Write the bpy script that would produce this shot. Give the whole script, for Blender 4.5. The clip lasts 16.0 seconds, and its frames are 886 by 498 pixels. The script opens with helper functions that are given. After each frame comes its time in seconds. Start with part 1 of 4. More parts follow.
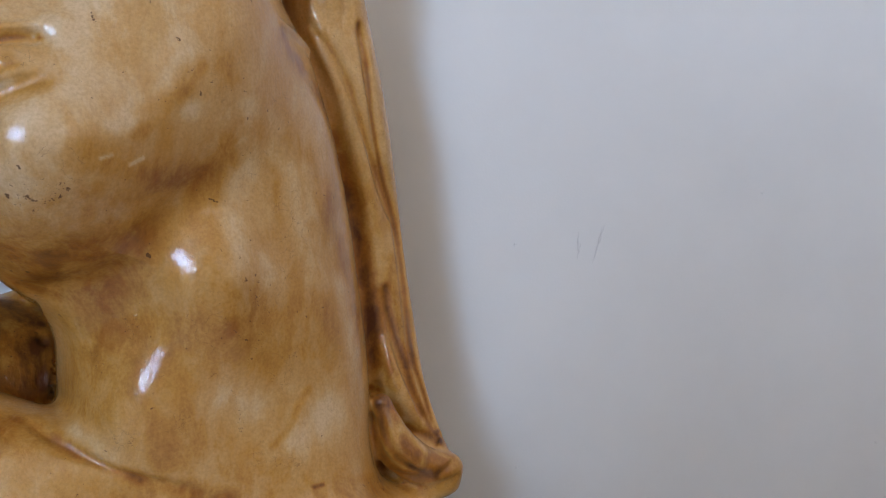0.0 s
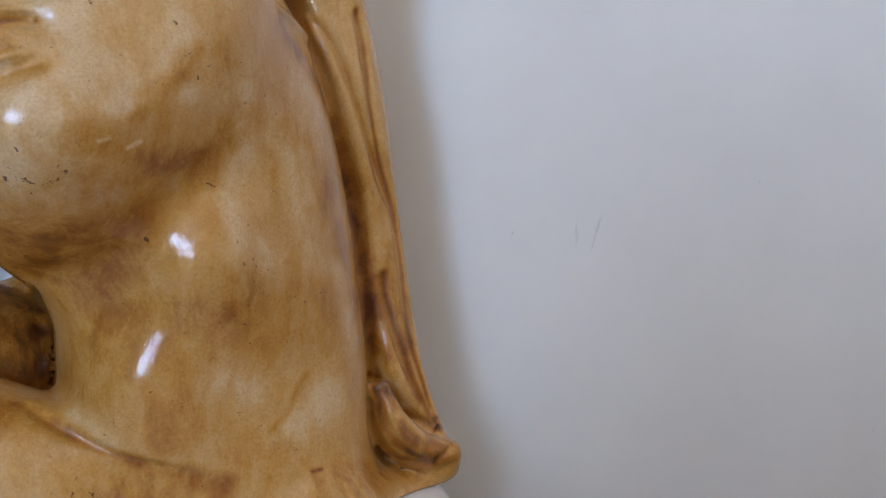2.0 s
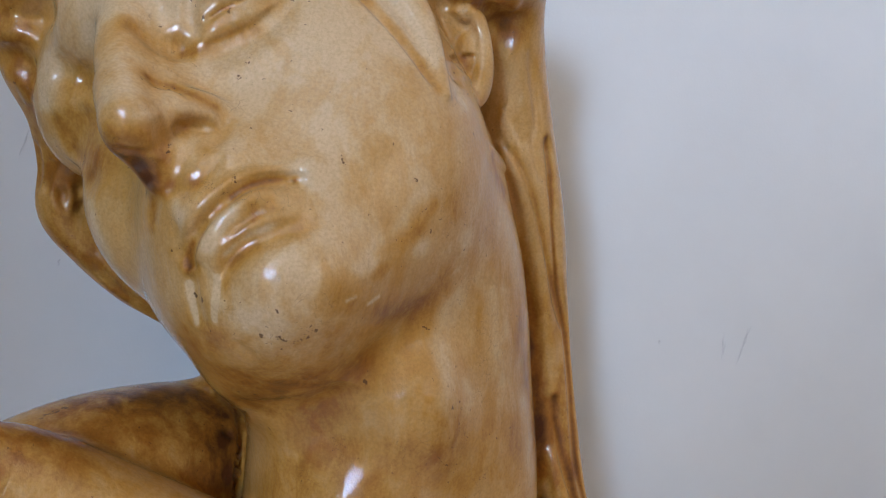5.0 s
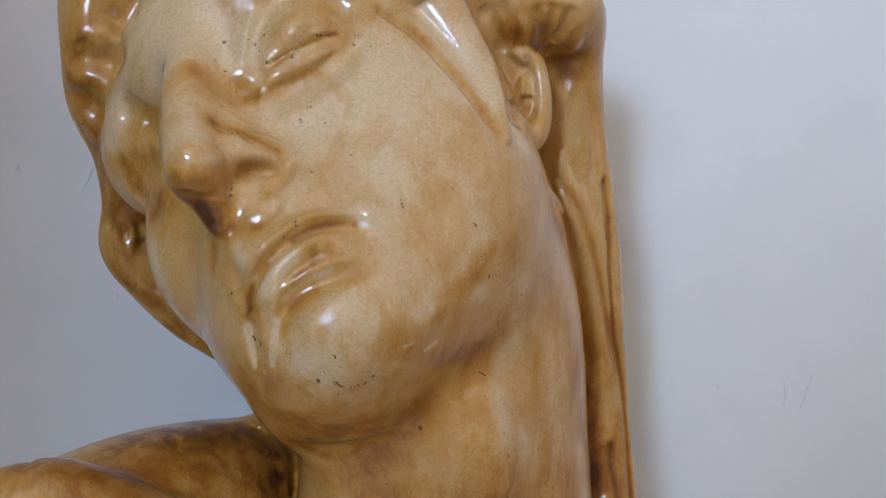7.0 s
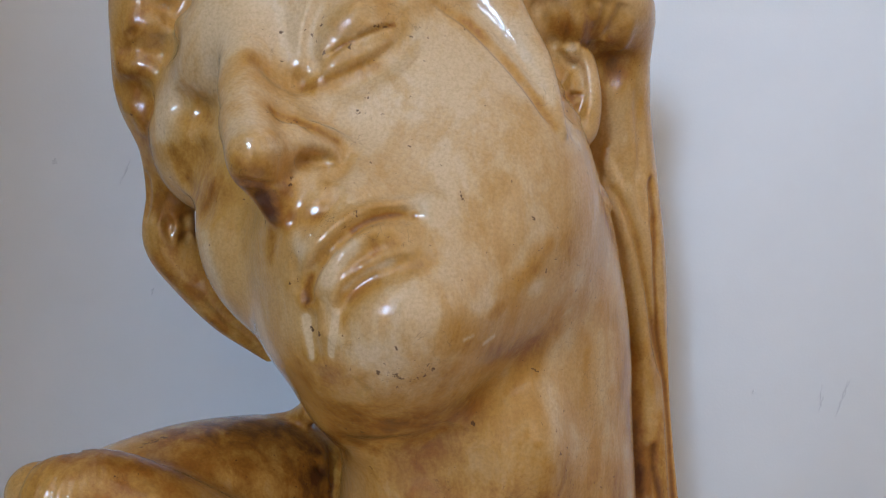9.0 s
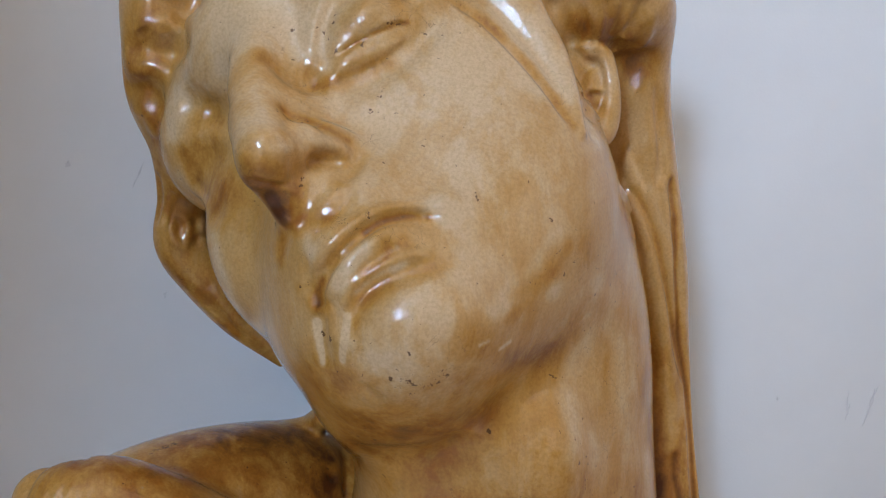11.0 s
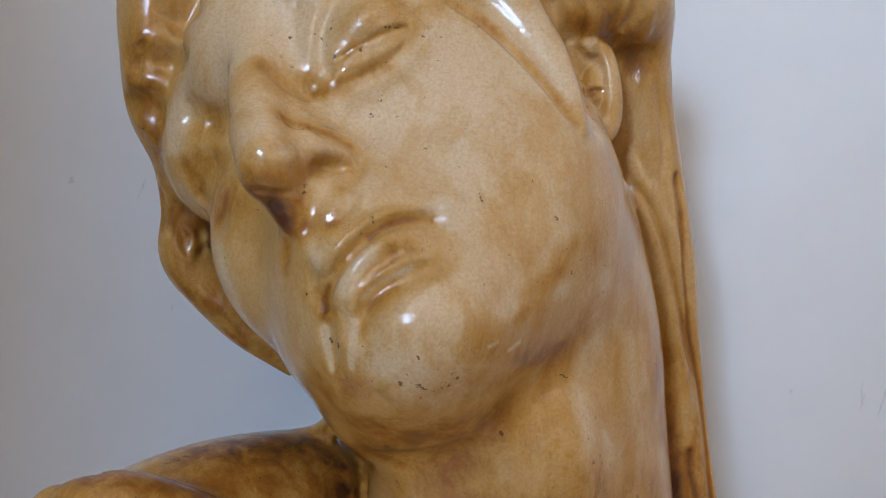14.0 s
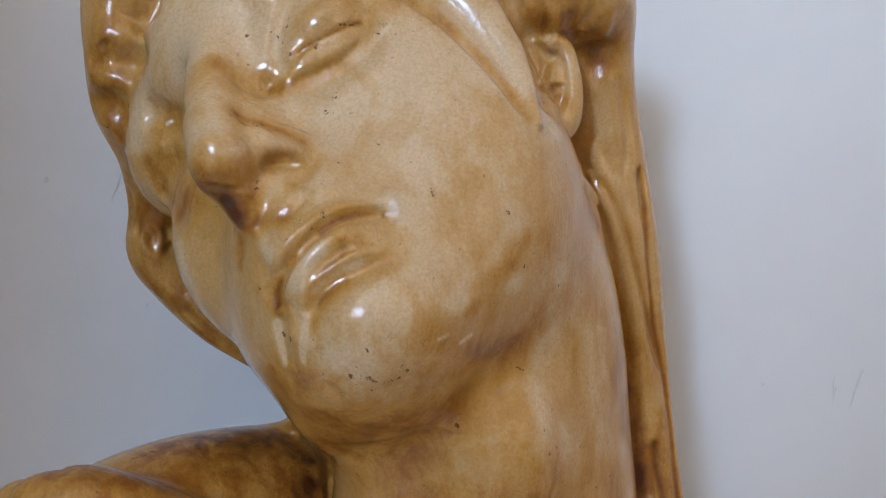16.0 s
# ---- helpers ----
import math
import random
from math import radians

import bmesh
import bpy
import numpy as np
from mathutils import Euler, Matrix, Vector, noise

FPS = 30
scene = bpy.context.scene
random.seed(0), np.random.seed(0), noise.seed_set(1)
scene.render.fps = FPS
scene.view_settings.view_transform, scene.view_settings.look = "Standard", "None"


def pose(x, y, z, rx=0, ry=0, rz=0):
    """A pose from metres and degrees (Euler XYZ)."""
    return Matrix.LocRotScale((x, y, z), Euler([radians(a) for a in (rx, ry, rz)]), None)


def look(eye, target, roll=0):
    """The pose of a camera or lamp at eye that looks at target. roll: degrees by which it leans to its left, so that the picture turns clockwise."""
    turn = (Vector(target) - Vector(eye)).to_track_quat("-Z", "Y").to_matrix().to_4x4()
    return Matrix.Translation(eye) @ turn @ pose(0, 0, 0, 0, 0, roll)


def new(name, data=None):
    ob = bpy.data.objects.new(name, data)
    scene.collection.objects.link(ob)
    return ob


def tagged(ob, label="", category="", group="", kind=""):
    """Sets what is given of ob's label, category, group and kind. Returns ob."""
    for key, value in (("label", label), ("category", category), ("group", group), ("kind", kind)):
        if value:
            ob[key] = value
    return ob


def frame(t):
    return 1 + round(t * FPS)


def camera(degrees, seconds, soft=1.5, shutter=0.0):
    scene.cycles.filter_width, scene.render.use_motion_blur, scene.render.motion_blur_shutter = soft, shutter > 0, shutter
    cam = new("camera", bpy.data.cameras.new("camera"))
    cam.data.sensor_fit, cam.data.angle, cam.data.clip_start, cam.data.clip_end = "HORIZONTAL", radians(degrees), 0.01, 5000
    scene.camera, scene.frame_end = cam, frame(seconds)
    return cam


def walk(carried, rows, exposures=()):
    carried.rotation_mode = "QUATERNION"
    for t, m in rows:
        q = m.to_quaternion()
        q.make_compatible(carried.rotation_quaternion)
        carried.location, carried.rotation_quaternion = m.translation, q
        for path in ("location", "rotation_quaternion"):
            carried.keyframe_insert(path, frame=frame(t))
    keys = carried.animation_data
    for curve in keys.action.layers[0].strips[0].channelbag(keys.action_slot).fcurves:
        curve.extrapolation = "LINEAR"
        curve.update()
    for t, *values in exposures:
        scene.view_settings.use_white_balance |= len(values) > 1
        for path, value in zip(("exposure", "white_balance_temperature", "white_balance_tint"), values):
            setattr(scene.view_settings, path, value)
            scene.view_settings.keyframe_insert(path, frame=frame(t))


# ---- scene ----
cam = camera(57.7, 16.0, soft=1.2)
PATH = [
    (0, (-0.005, 0.011, 1.508), (0.025, 2.01, 1.468), 0.3),
    (0.5, (-0.003, 0.012, 1.507), (0.026, 2.011, 1.455), 0.2),
    (1, (-0.005, 0.012, 1.507), (0.027, 2.011, 1.453), 0.3),
    (1.5, (-0.003, 0.01, 1.505), (0.033, 2.01, 1.461), 0.2),
    (2, (-0.004, 0.01, 1.503), (0.027, 2.01, 1.452), 0.2),
    (2.5, (-0.004, 0.01, 1.501), (0.027, 2.009, 1.443), 0.4),
    (3, (-0.008, 0.01, 1.503), (0.023, 2.009, 1.439), 0.6),
    (3.5, (-0.012, 0.008, 1.503), (0.017, 2.007, 1.44), 1.1),
    (4, (-0.036, 0.004, 1.517), (-0.003, 2.003, 1.468), 2.4),
    (4.5, (-0.07, 0.013, 1.549), (-0.063, 2.013, 1.531), 3.3),
    (5, (-0.078, 0.006, 1.558), (-0.17, 2.004, 1.553), 3.8),
    (7.3, (-0.084, 0.009, 1.564), (-0.299, 1.997, 1.634), 4.5),
    (7.5, (-0.081, 0.008, 1.562), (-0.294, 1.995, 1.636), 4.3),
    (8, (-0.084, 0.006, 1.558), (-0.293, 1.994, 1.629), 4.4),
    (8.5, (-0.099, 0.004, 1.561), (-0.314, 1.991, 1.641), 4.8),
    (9, (-0.105, 0.01, 1.556), (-0.327, 1.996, 1.636), 5.4),
    (9.5, (-0.107, 0.01, 1.556), (-0.336, 1.995, 1.644), 6.1),
    (10, (-0.106, 0.013, 1.556), (-0.35, 1.996, 1.644), 6.3),
    (12.5, (-0.104, 0.022, 1.553), (-0.387, 2.0, 1.638), 4.0),
    (13, (-0.101, 0.022, 1.551), (-0.379, 2.0, 1.644), 3.8),
    (13.5, (-0.103, 0.023, 1.554), (-0.383, 2.001, 1.645), 3.5),
    (14, (-0.105, 0.021, 1.555), (-0.386, 1.998, 1.652), 3.5),
    (14.5, (-0.101, 0.023, 1.551), (-0.38, 2.001, 1.648), 3.4),
    (15, (-0.098, 0.024, 1.551), (-0.374, 2.002, 1.645), 3.0),
    (15.5, (-0.092, 0.023, 1.551), (-0.375, 2.001, 1.641), 2.9),
    (16, (-0.086, 0.02, 1.554), (-0.369, 1.998, 1.649), 3.1),
]
# the clip's own small drift of exposure
EXPOSURES = [(0, -0.46), (3.6, -0.46), (5, -0.43), (9, -0.42), (12.5, -0.42), (16, -0.42)]
walk(cam, [(t, look(eye, target, roll)) for t, eye, target, roll in PATH], EXPOSURES)

# ---- light ----
world = bpy.data.worlds.new("world")
scene.world = world
world.use_nodes = True
wn = world.node_tree.nodes
sky = wn.new("ShaderNodeTexSky")
sky.sky_type, sky.sun_disc = "NISHITA", False
sky.sun_elevation, sky.sun_rotation = radians(38), radians(200)
world.node_tree.links.new(sky.outputs["Color"], wn["Background"].inputs["Color"])
wn["Background"].inputs["Strength"].default_value = 0.12

# the room stands turned by ROOM degrees; its back wall passes through BACK
ROOM = 10.0
BACK = Vector((0.0, 0.585, 0.0))
DEEP, HIGH = 4.5, 4.0
LEFT, RIGHT = -3.6, 1.9           # the side walls' places along the back wall
room = Matrix.Translation(BACK) @ Matrix.Rotation(radians(ROOM), 4, "Z")


def place(x, y, z):
    """A point by metres along the back wall, out into the room, and up."""
    return room @ Vector((x, -y, z))


def window_light(mid, aim, wide, tall, energy, colour):
    lamp = bpy.data.lights.new("window_light", "AREA")
    lamp.shape, lamp.size, lamp.size_y = "RECTANGLE", wide, tall
    lamp.energy, lamp.color = energy, colour
    new("window_light", lamp).matrix_world = look(mid, aim)


# openings: the front window by metres along its wall, the side windows by metres out from the back wall; sill and head
FRONT = (-2.62, -1.82, 2.0, 3.35)
BESIDE = (2.0, 4.2, 1.0, 3.2)
# added opening on the left, out of view, for warm bounced fill
FILL_OPENING = (2.0, 4.0, 1.0, 3.2)
window_light(place((FRONT[0] + FRONT[1]) / 2, DEEP + 0.02, (FRONT[2] + FRONT[3]) / 2), place((FRONT[0] + FRONT[1]) / 2, 0, (FRONT[2] + FRONT[3]) / 2),
             FRONT[1] - FRONT[0] - 0.1, FRONT[3] - FRONT[2] - 0.1, 194.0, (0.455, 0.675, 1.0))
window_light(place(RIGHT + 0.02, (BESIDE[0] + BESIDE[1]) / 2, (BESIDE[2] + BESIDE[3]) / 2), place(0, (BESIDE[0] + BESIDE[1]) / 2, (BESIDE[2] + BESIDE[3]) / 2),
             BESIDE[1] - BESIDE[0] - 0.1, BESIDE[3] - BESIDE[2] - 0.1, 24.0, (1.0, 0.92, 0.84))
# fill lamp in the added left opening; the partition hides it
window_light(place(LEFT - 0.02, (FILL_OPENING[0] + FILL_OPENING[1]) / 2, (FILL_OPENING[2] + FILL_OPENING[3]) / 2), place(0, (FILL_OPENING[0] + FILL_OPENING[1]) / 2, (FILL_OPENING[2] + FILL_OPENING[3]) / 2),
             FILL_OPENING[1] - FILL_OPENING[0] - 0.1, FILL_OPENING[3] - FILL_OPENING[2] - 0.1, 250.0, (1.0, 0.94, 0.88))


# ---- materials ----


def material(name):
    m = bpy.data.materials.new(name)
    m.use_nodes = True
    n = m.node_tree.nodes
    return m, n, m.node_tree.links, n["Principled BSDF"]


def node(n, kind, **inputs):
    k = n.new("ShaderNode" + kind)
    for key, value in inputs.items():
        k.inputs[key].default_value = value
    return k


def ramp(n, links, source, stops):
    r = n.new("ShaderNodeValToRGB")
    while len(r.color_ramp.elements) < len(stops):
        r.color_ramp.elements.new(0.5)
    for e, (at, c) in zip(r.color_ramp.elements, stops):
        e.position, e.color = at, (*c, 1)
    links.new(source, r.inputs[0])
    return r


def mixed(n, links, fac, a, b, blend="MIX"):
    m = n.new("ShaderNodeMix")
    m.data_type, m.blend_type = "RGBA", blend
    for socket, v in ((m.inputs[0], fac), (m.inputs[6], a), (m.inputs[7], b)):
        if isinstance(v, (int, float)):
            socket.default_value = v
        elif isinstance(v, tuple):
            socket.default_value = (*v, 1)
        else:
            links.new(v, socket)
    return m.outputs[2]


def plaster_glazed():
    """Cast plaster under an amber shellac: creamy where worn, brown where it pooled or shade is painted in, with
    specks, chips and hair cracks.
    """
    m, n, links, bsdf = material("amber_glazed_plaster")
    co = n.new("ShaderNodeTexCoord").outputs["Object"]

    def feed(v, socket):
        if isinstance(v, (int, float)):
            socket.default_value = v
        else:
            links.new(v, socket)

    def calc(kind, a, b=0.0, c=0.0):
        k = n.new("ShaderNodeMath")
        k.operation = kind
        for v, s in zip((a, b, c), k.inputs):
            feed(v, s)
        return k.outputs[0]

    def noise_at(scale, detail=5.0, rough=0.55, stretch=(1, 1, 1), distort=0.0):
        mp = n.new("ShaderNodeMapping")
        mp.inputs["Scale"].default_value = stretch
        links.new(co, mp.inputs["Vector"])
        t = node(n, "TexNoise", Scale=scale, Detail=detail, Roughness=rough, Distortion=distort)
        links.new(mp.outputs[0], t.inputs["Vector"])
        return t.outputs["Fac"]

    def step_up(v, lo, hi):
        return ramp(n, links, v, [(lo, (0, 0, 0)), (hi, (1, 1, 1))]).outputs[0]

    def attribute(name):
        a = n.new("ShaderNodeAttribute")
        a.attribute_name = name
        return a.outputs["Fac"]

    big = noise_at(19, 5, 0.6, (1, 1, 0.8), 0.2)
    mids = noise_at(85, 6, 0.65, (1, 1, 0.6), 0.4)
    brush = noise_at(260, 3, 0.6, (1, 1, 0.16))
    fine = noise_at(700, 4, 0.65)
    edge = ramp(n, links, mids, [(0.34, (0.5, 0.5, 0.5)), (0.6, (1, 1, 1))]).outputs[0]
    tone = calc("MULTIPLY_ADD", big, 0.46, calc("MULTIPLY_ADD", mids, 0.36, 0.41))
    # brown of pooled glaze, and shade put into the colour in recesses
    tone = calc("MULTIPLY_ADD", calc("MULTIPLY", attribute("glaze_and_shade"), edge), 0.6, tone)
    tone = calc("MULTIPLY_ADD", attribute("worn"), -0.42, tone)
    # dark lines in creases and folds: pooled glaze and painted-in shade
    tone = calc("MULTIPLY_ADD", attribute("crease_dark"), 0.75, tone)
    tone = calc("MULTIPLY_ADD", calc("SUBTRACT", brush, 0.5), 0.20, tone)
    patch = step_up(noise_at(34, 7, 0.62, (1, 1, 0.7), 0.5), 0.46, 0.57)
    tone = calc("MULTIPLY_ADD", calc("SUBTRACT", patch, 0.5), 0.17, tone)
    tone = calc("MULTIPLY", tone, 0.5)
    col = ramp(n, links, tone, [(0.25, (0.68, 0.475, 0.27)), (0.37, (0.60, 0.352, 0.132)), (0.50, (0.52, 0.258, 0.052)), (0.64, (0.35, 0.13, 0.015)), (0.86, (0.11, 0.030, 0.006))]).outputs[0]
    # irregular dark specks, thick in some places
    warp = n.new("ShaderNodeVectorMath")
    warp.operation = "MULTIPLY_ADD"
    wob = node(n, "TexNoise", Scale=500.0, Detail=2.0)
    links.new(co, wob.inputs["Vector"])
    links.new(wob.outputs["Color"], warp.inputs[0])
    warp.inputs[1].default_value = (0.004, 0.004, 0.004)
    links.new(co, warp.inputs[2])
    vor = node(n, "TexVoronoi", Scale=290.0, Randomness=1.0)
    links.new(warp.outputs[0], vor.inputs["Vector"])
    sep = n.new("ShaderNodeSeparateColor")
    links.new(vor.outputs["Color"], sep.inputs[0])
    dense = step_up(noise_at(31, 3), 0.42, 0.68)
    size = calc("MULTIPLY", calc("POWER", sep.outputs[0], 3.5), calc("MULTIPLY_ADD", dense, 0.22, 0.05))
    speck = calc("LESS_THAN", vor.outputs["Distance"], size)
    # hair cracks
    warp2 = n.new("ShaderNodeVectorMath")
    warp2.operation = "MULTIPLY_ADD"
    wob2 = node(n, "TexNoise", Scale=90.0, Detail=4.0)
    links.new(co, wob2.inputs["Vector"])
    links.new(wob2.outputs["Color"], warp2.inputs[0])
    warp2.inputs[1].default_value = (0.02, 0.02, 0.02)
    links.new(co, warp2.inputs[2])
    web = node(n, "TexVoronoi", Scale=110.0, Randomness=1.0)
    web.feature = "DISTANCE_TO_EDGE"
    links.new(warp2.outputs[0], web.inputs["Vector"])
    some = step_up(noise_at(38, 3, 0.6), 0.57, 0.66)
    crack = calc("MULTIPLY", calc("LESS_THAN", web.outputs["Distance"], 0.008), calc("MULTIPLY", some, 0.6))
    dark = calc("MAXIMUM", calc("MAXIMUM", speck, crack), calc("GREATER_THAN", calc("MULTIPLY_ADD", fine, 0.5, attribute("chip")), 0.72))
    col = mixed(n, links, calc("MULTIPLY", dark, 0.8), col, (0.07, 0.022, 0.006))
    grain = ramp(n, links, fine, [(0.32, (0.76, 0.71, 0.64)), (0.6, (1.0, 1.0, 1.0))]).outputs[0]
    col = mixed(n, links, 0.7, col, grain, "MULTIPLY")
    links.new(col, bsdf.inputs["Base Color"])
    bsdf.inputs["Roughness"].default_value = 0.45
    links.new(calc("MULTIPLY_ADD", dark, -0.85, 0.95), bsdf.inputs["Coat Weight"])
    links.new(ramp(n, links, calc("MULTIPLY_ADD", mids, 0.6, calc("MULTIPLY", big, 0.4)), [(0.40, (0.03, 0.03, 0.03)), (0.62, (0.11, 0.11, 0.11))]).outputs[0], bsdf.inputs["Coat Roughness"])
    high = calc("MULTIPLY_ADD", mids, 1.0, calc("MULTIPLY_ADD", brush, 0.25, calc("MULTIPLY", fine, 0.14)))
    high = calc("MULTIPLY_ADD", dark, -0.30, high)
    bump = node(n, "Bump", Strength=0.45, Distance=0.0016)
    links.new(high, bump.inputs["Height"])
    links.new(bump.outputs[0], bsdf.inputs["Normal"])
    skin_bump = node(n, "Bump", Strength=0.35, Distance=0.0016)
    links.new(calc("MULTIPLY_ADD", mids, 0.8, calc("MULTIPLY_ADD", noise_at(240, 4, 0.6, (1, 1, 0.5)), 0.22, calc("MULTIPLY", dark, -0.25))), skin_bump.inputs["Height"])
    links.new(skin_bump.outputs[0], bsdf.inputs["Coat Normal"])
    bsdf.inputs["Specular IOR Level"].default_value = 0.25
    return m


def painted(name, colour, rough=0.6, scale=6.0, spread=0.04, bump=0.12):
    """Matt wall paint with faint roller texture and clouding."""
    m, n, links, bsdf = material(name)
    co = n.new("ShaderNodeTexCoord").outputs["Object"]
    a = node(n, "TexNoise", Scale=scale, Detail=5.0, Roughness=0.6)
    b = node(n, "TexNoise", Scale=scale * 90, Detail=3.0)
    for t in (a, b):
        links.new(co, t.inputs["Vector"])
    lo = tuple(c * (1 - spread) for c in colour)
    hi = tuple(min(1, c * (1 + spread)) for c in colour)
    links.new(ramp(n, links, a.outputs["Fac"], [(0.3, lo), (0.7, hi)]).outputs[0], bsdf.inputs["Base Color"])
    bsdf.inputs["Roughness"].default_value = rough
    k = node(n, "Bump", Strength=bump, Distance=0.0006)
    links.new(b.outputs["Fac"], k.inputs["Height"])
    links.new(k.outputs[0], bsdf.inputs["Normal"])
    return m


def boards():
    m, n, links, bsdf = material("worn_oak_floor")
    co = n.new("ShaderNodeTexCoord").outputs["Object"]
    mp = n.new("ShaderNodeMapping")
    mp.inputs["Scale"].default_value = (1, 12, 1)
    links.new(co, mp.inputs["Vector"])
    t = node(n, "TexNoise", Scale=3.0, Detail=8.0, Roughness=0.65, Distortion=0.6)
    links.new(mp.outputs[0], t.inputs["Vector"])
    links.new(ramp(n, links, t.outputs["Fac"], [(0.3, (0.16, 0.09, 0.045)), (0.7, (0.33, 0.2, 0.11))]).outputs[0], bsdf.inputs["Base Color"])
    bsdf.inputs["Roughness"].default_value = 0.4
    return m


STATUE = plaster_glazed()
WALL = painted("white_wall_paint", (0.78, 0.785, 0.80))
SIDEWALL = painted("warm_grey_wall_paint", (0.58, 0.50, 0.41))
CEIL = painted("white_ceiling_paint", (0.8, 0.8, 0.79))
PLINTH = painted("white_plinth_paint", (0.80, 0.78, 0.78), 0.5, 20.0)
FRAME = painted("white_gloss_paint", (0.8, 0.8, 0.78), 0.3, 10.0)
FLOOR = boards()
SCUFF = painted("grey_scuff", (0.705, 0.708, 0.73), 0.7, 60.0, 0.1)
GLASS, _n, _l, _b = material("window_glass")
_b.inputs["Transmission Weight"].default_value = 1.0
_b.inputs["Roughness"].default_value = 0.0
_b.inputs["Base Color"].default_value = (0.97, 0.99, 0.98, 1)
_b.inputs["IOR"].default_value = 1.45

# ---- structure ----


def mesh_object(name, bm, mat, parent=None, label=""):
    me = bpy.data.meshes.new(name)
    bm.normal_update()
    bm.to_mesh(me)
    bm.free()
    me.materials.append(mat)
    ob = new(name, me)
    if parent:
        ob.parent = parent
    if label:
        ob["label"] = label
    return ob


part = mesh_object


def slab(bm, x0, x1, y0, y1, z0, z1, bevel=0.0):
    """A block by metres along the back wall, out into the room, and up."""
    g = bmesh.ops.create_cube(bm, size=1)["verts"]
    for v in g:
        v.co = Vector((x0 + (v.co.x + 0.5) * (x1 - x0), -(y0 + (v.co.y + 0.5) * (y1 - y0)), z0 + (v.co.z + 0.5) * (z1 - z0)))
    if bevel:
        es = list({e for v in g for e in v.link_edges})
        bmesh.ops.bevel(bm, geom=es, offset=bevel, segments=3, affect="EDGES", profile=0.5)
    bmesh.ops.recalc_face_normals(bm, faces=bm.faces[:])


def structure(name, blocks, mat, label, category, bevel=0.0):
    bm = bmesh.new()
    for b in blocks:
        slab(bm, *b, bevel=bevel)
    ob = mesh_object(name, bm, mat)
    ob.matrix_world = room
    return tagged(ob, label, category, kind="structure")


T = 0.15
structure("floor", [(LEFT - T, RIGHT + T, -T, DEEP + T, -0.12, 0)], FLOOR, "worn oak floor of the plain white room", "floor")
structure("ceiling", [(LEFT - T, RIGHT + T, -T, DEEP + T, HIGH, HIGH + 0.12)], CEIL, "plain white painted ceiling", "ceiling")
back = structure("wall_back", [(LEFT - T, RIGHT + T, -T, 0, 0, HIGH)], WALL, "plain white painted wall with faint scuffs behind the bust", "wall")
e0, e1, a0, a1 = FILL_OPENING
structure("wall_left", [(LEFT - T, LEFT, 0, e0, 0, HIGH), (LEFT - T, LEFT, e1, DEEP, 0, HIGH), (LEFT - T, LEFT, e0, e1, 0, a0), (LEFT - T, LEFT, e0, e1, a1, HIGH)], SIDEWALL, "warm grey painted side wall with an added fill window", "wall")
w0, w1, s0, s1 = FRONT
structure("wall_front", [(LEFT - T, w0, DEEP, DEEP + T, 0, HIGH), (w1, RIGHT + T, DEEP, DEEP + T, 0, HIGH), (w0, w1, DEEP, DEEP + T, 0, s0), (w0, w1, DEEP, DEEP + T, s1, HIGH)], SIDEWALL, "warm grey painted wall with a window opposite the bust", "wall")
d0, d1, b0, b1 = BESIDE
structure("wall_right", [(RIGHT, RIGHT + T, 0, d0, 0, HIGH), (RIGHT, RIGHT + T, d1, DEEP, 0, HIGH), (RIGHT, RIGHT + T, d0, d1, 0, b0), (RIGHT, RIGHT + T, d0, d1, b1, HIGH)], SIDEWALL, "warm grey painted side wall with a window", "wall")
# added out of view, to keep the front window's light off the left
structure("shade_partition", [(LEFT, -0.90, 1.2, 1.32, 0, HIGH)], SIDEWALL, "added unseen partition that shades the wall left of the bust", "wall")
# added behind the camera, only to shade the back wall's lower right
structure("shade_wall_low", [(-0.74, RIGHT, 1.5, 1.62, 0, 1.84)], SIDEWALL, "added unseen half-height wall that shades the lower right wall", "wall")


def window_in(name, wide, tall, m):
    """A white casement with two panes; its lower left corner stands at m, its face towards -y."""
    ob = tagged(new(name), "tall white framed window with two clear panes", "window", kind="structure")
    ob.matrix_world = m
    half = wide / 2
    for part_name, blocks in (("window_frame", [(0, 0.06, 0.05, 0.11, 0, tall), (wide - 0.06, wide, 0.05, 0.11, 0, tall), (0.06, wide - 0.06, 0.05, 0.11, 0, 0.06), (0.06, wide - 0.06, 0.05, 0.11, tall - 0.06, tall), (half - 0.035, half + 0.035, 0.05, 0.11, 0.06, tall - 0.06)]), ("window_sill", [(-0.05, wide + 0.05, -0.06, -0.002, -0.04, -0.002)])):
        bm = bmesh.new()
        for b in blocks:
            slab(bm, *b, bevel=0.004)
        part(part_name, bm, FRAME, ob)
    for x0, x1 in ((0.06, half - 0.035), (half + 0.035, wide - 0.06)):
        bm = bmesh.new()
        slab(bm, x0, x1, 0.075, 0.081, 0.06, tall - 0.06)
        part("pane", bm, GLASS, ob).visible_shadow = False


window_in("window_1", w1 - w0, s1 - s0, room @ Matrix.Translation((w0, -DEEP, s0)))
window_in("window_2", d1 - d0, b1 - b0, room @ Matrix.Translation((RIGHT, -d0, b0)) @ Matrix.Rotation(radians(90), 4, "Z") @ Matrix.Translation((-(d1 - d0), 0, 0)))

# casement for the added fill opening
window_in("fill_window", e1 - e0, a1 - a0, room @ Matrix.Translation((LEFT, -e0, a0)) @ Matrix.Rotation(radians(-90), 4, "Z"))

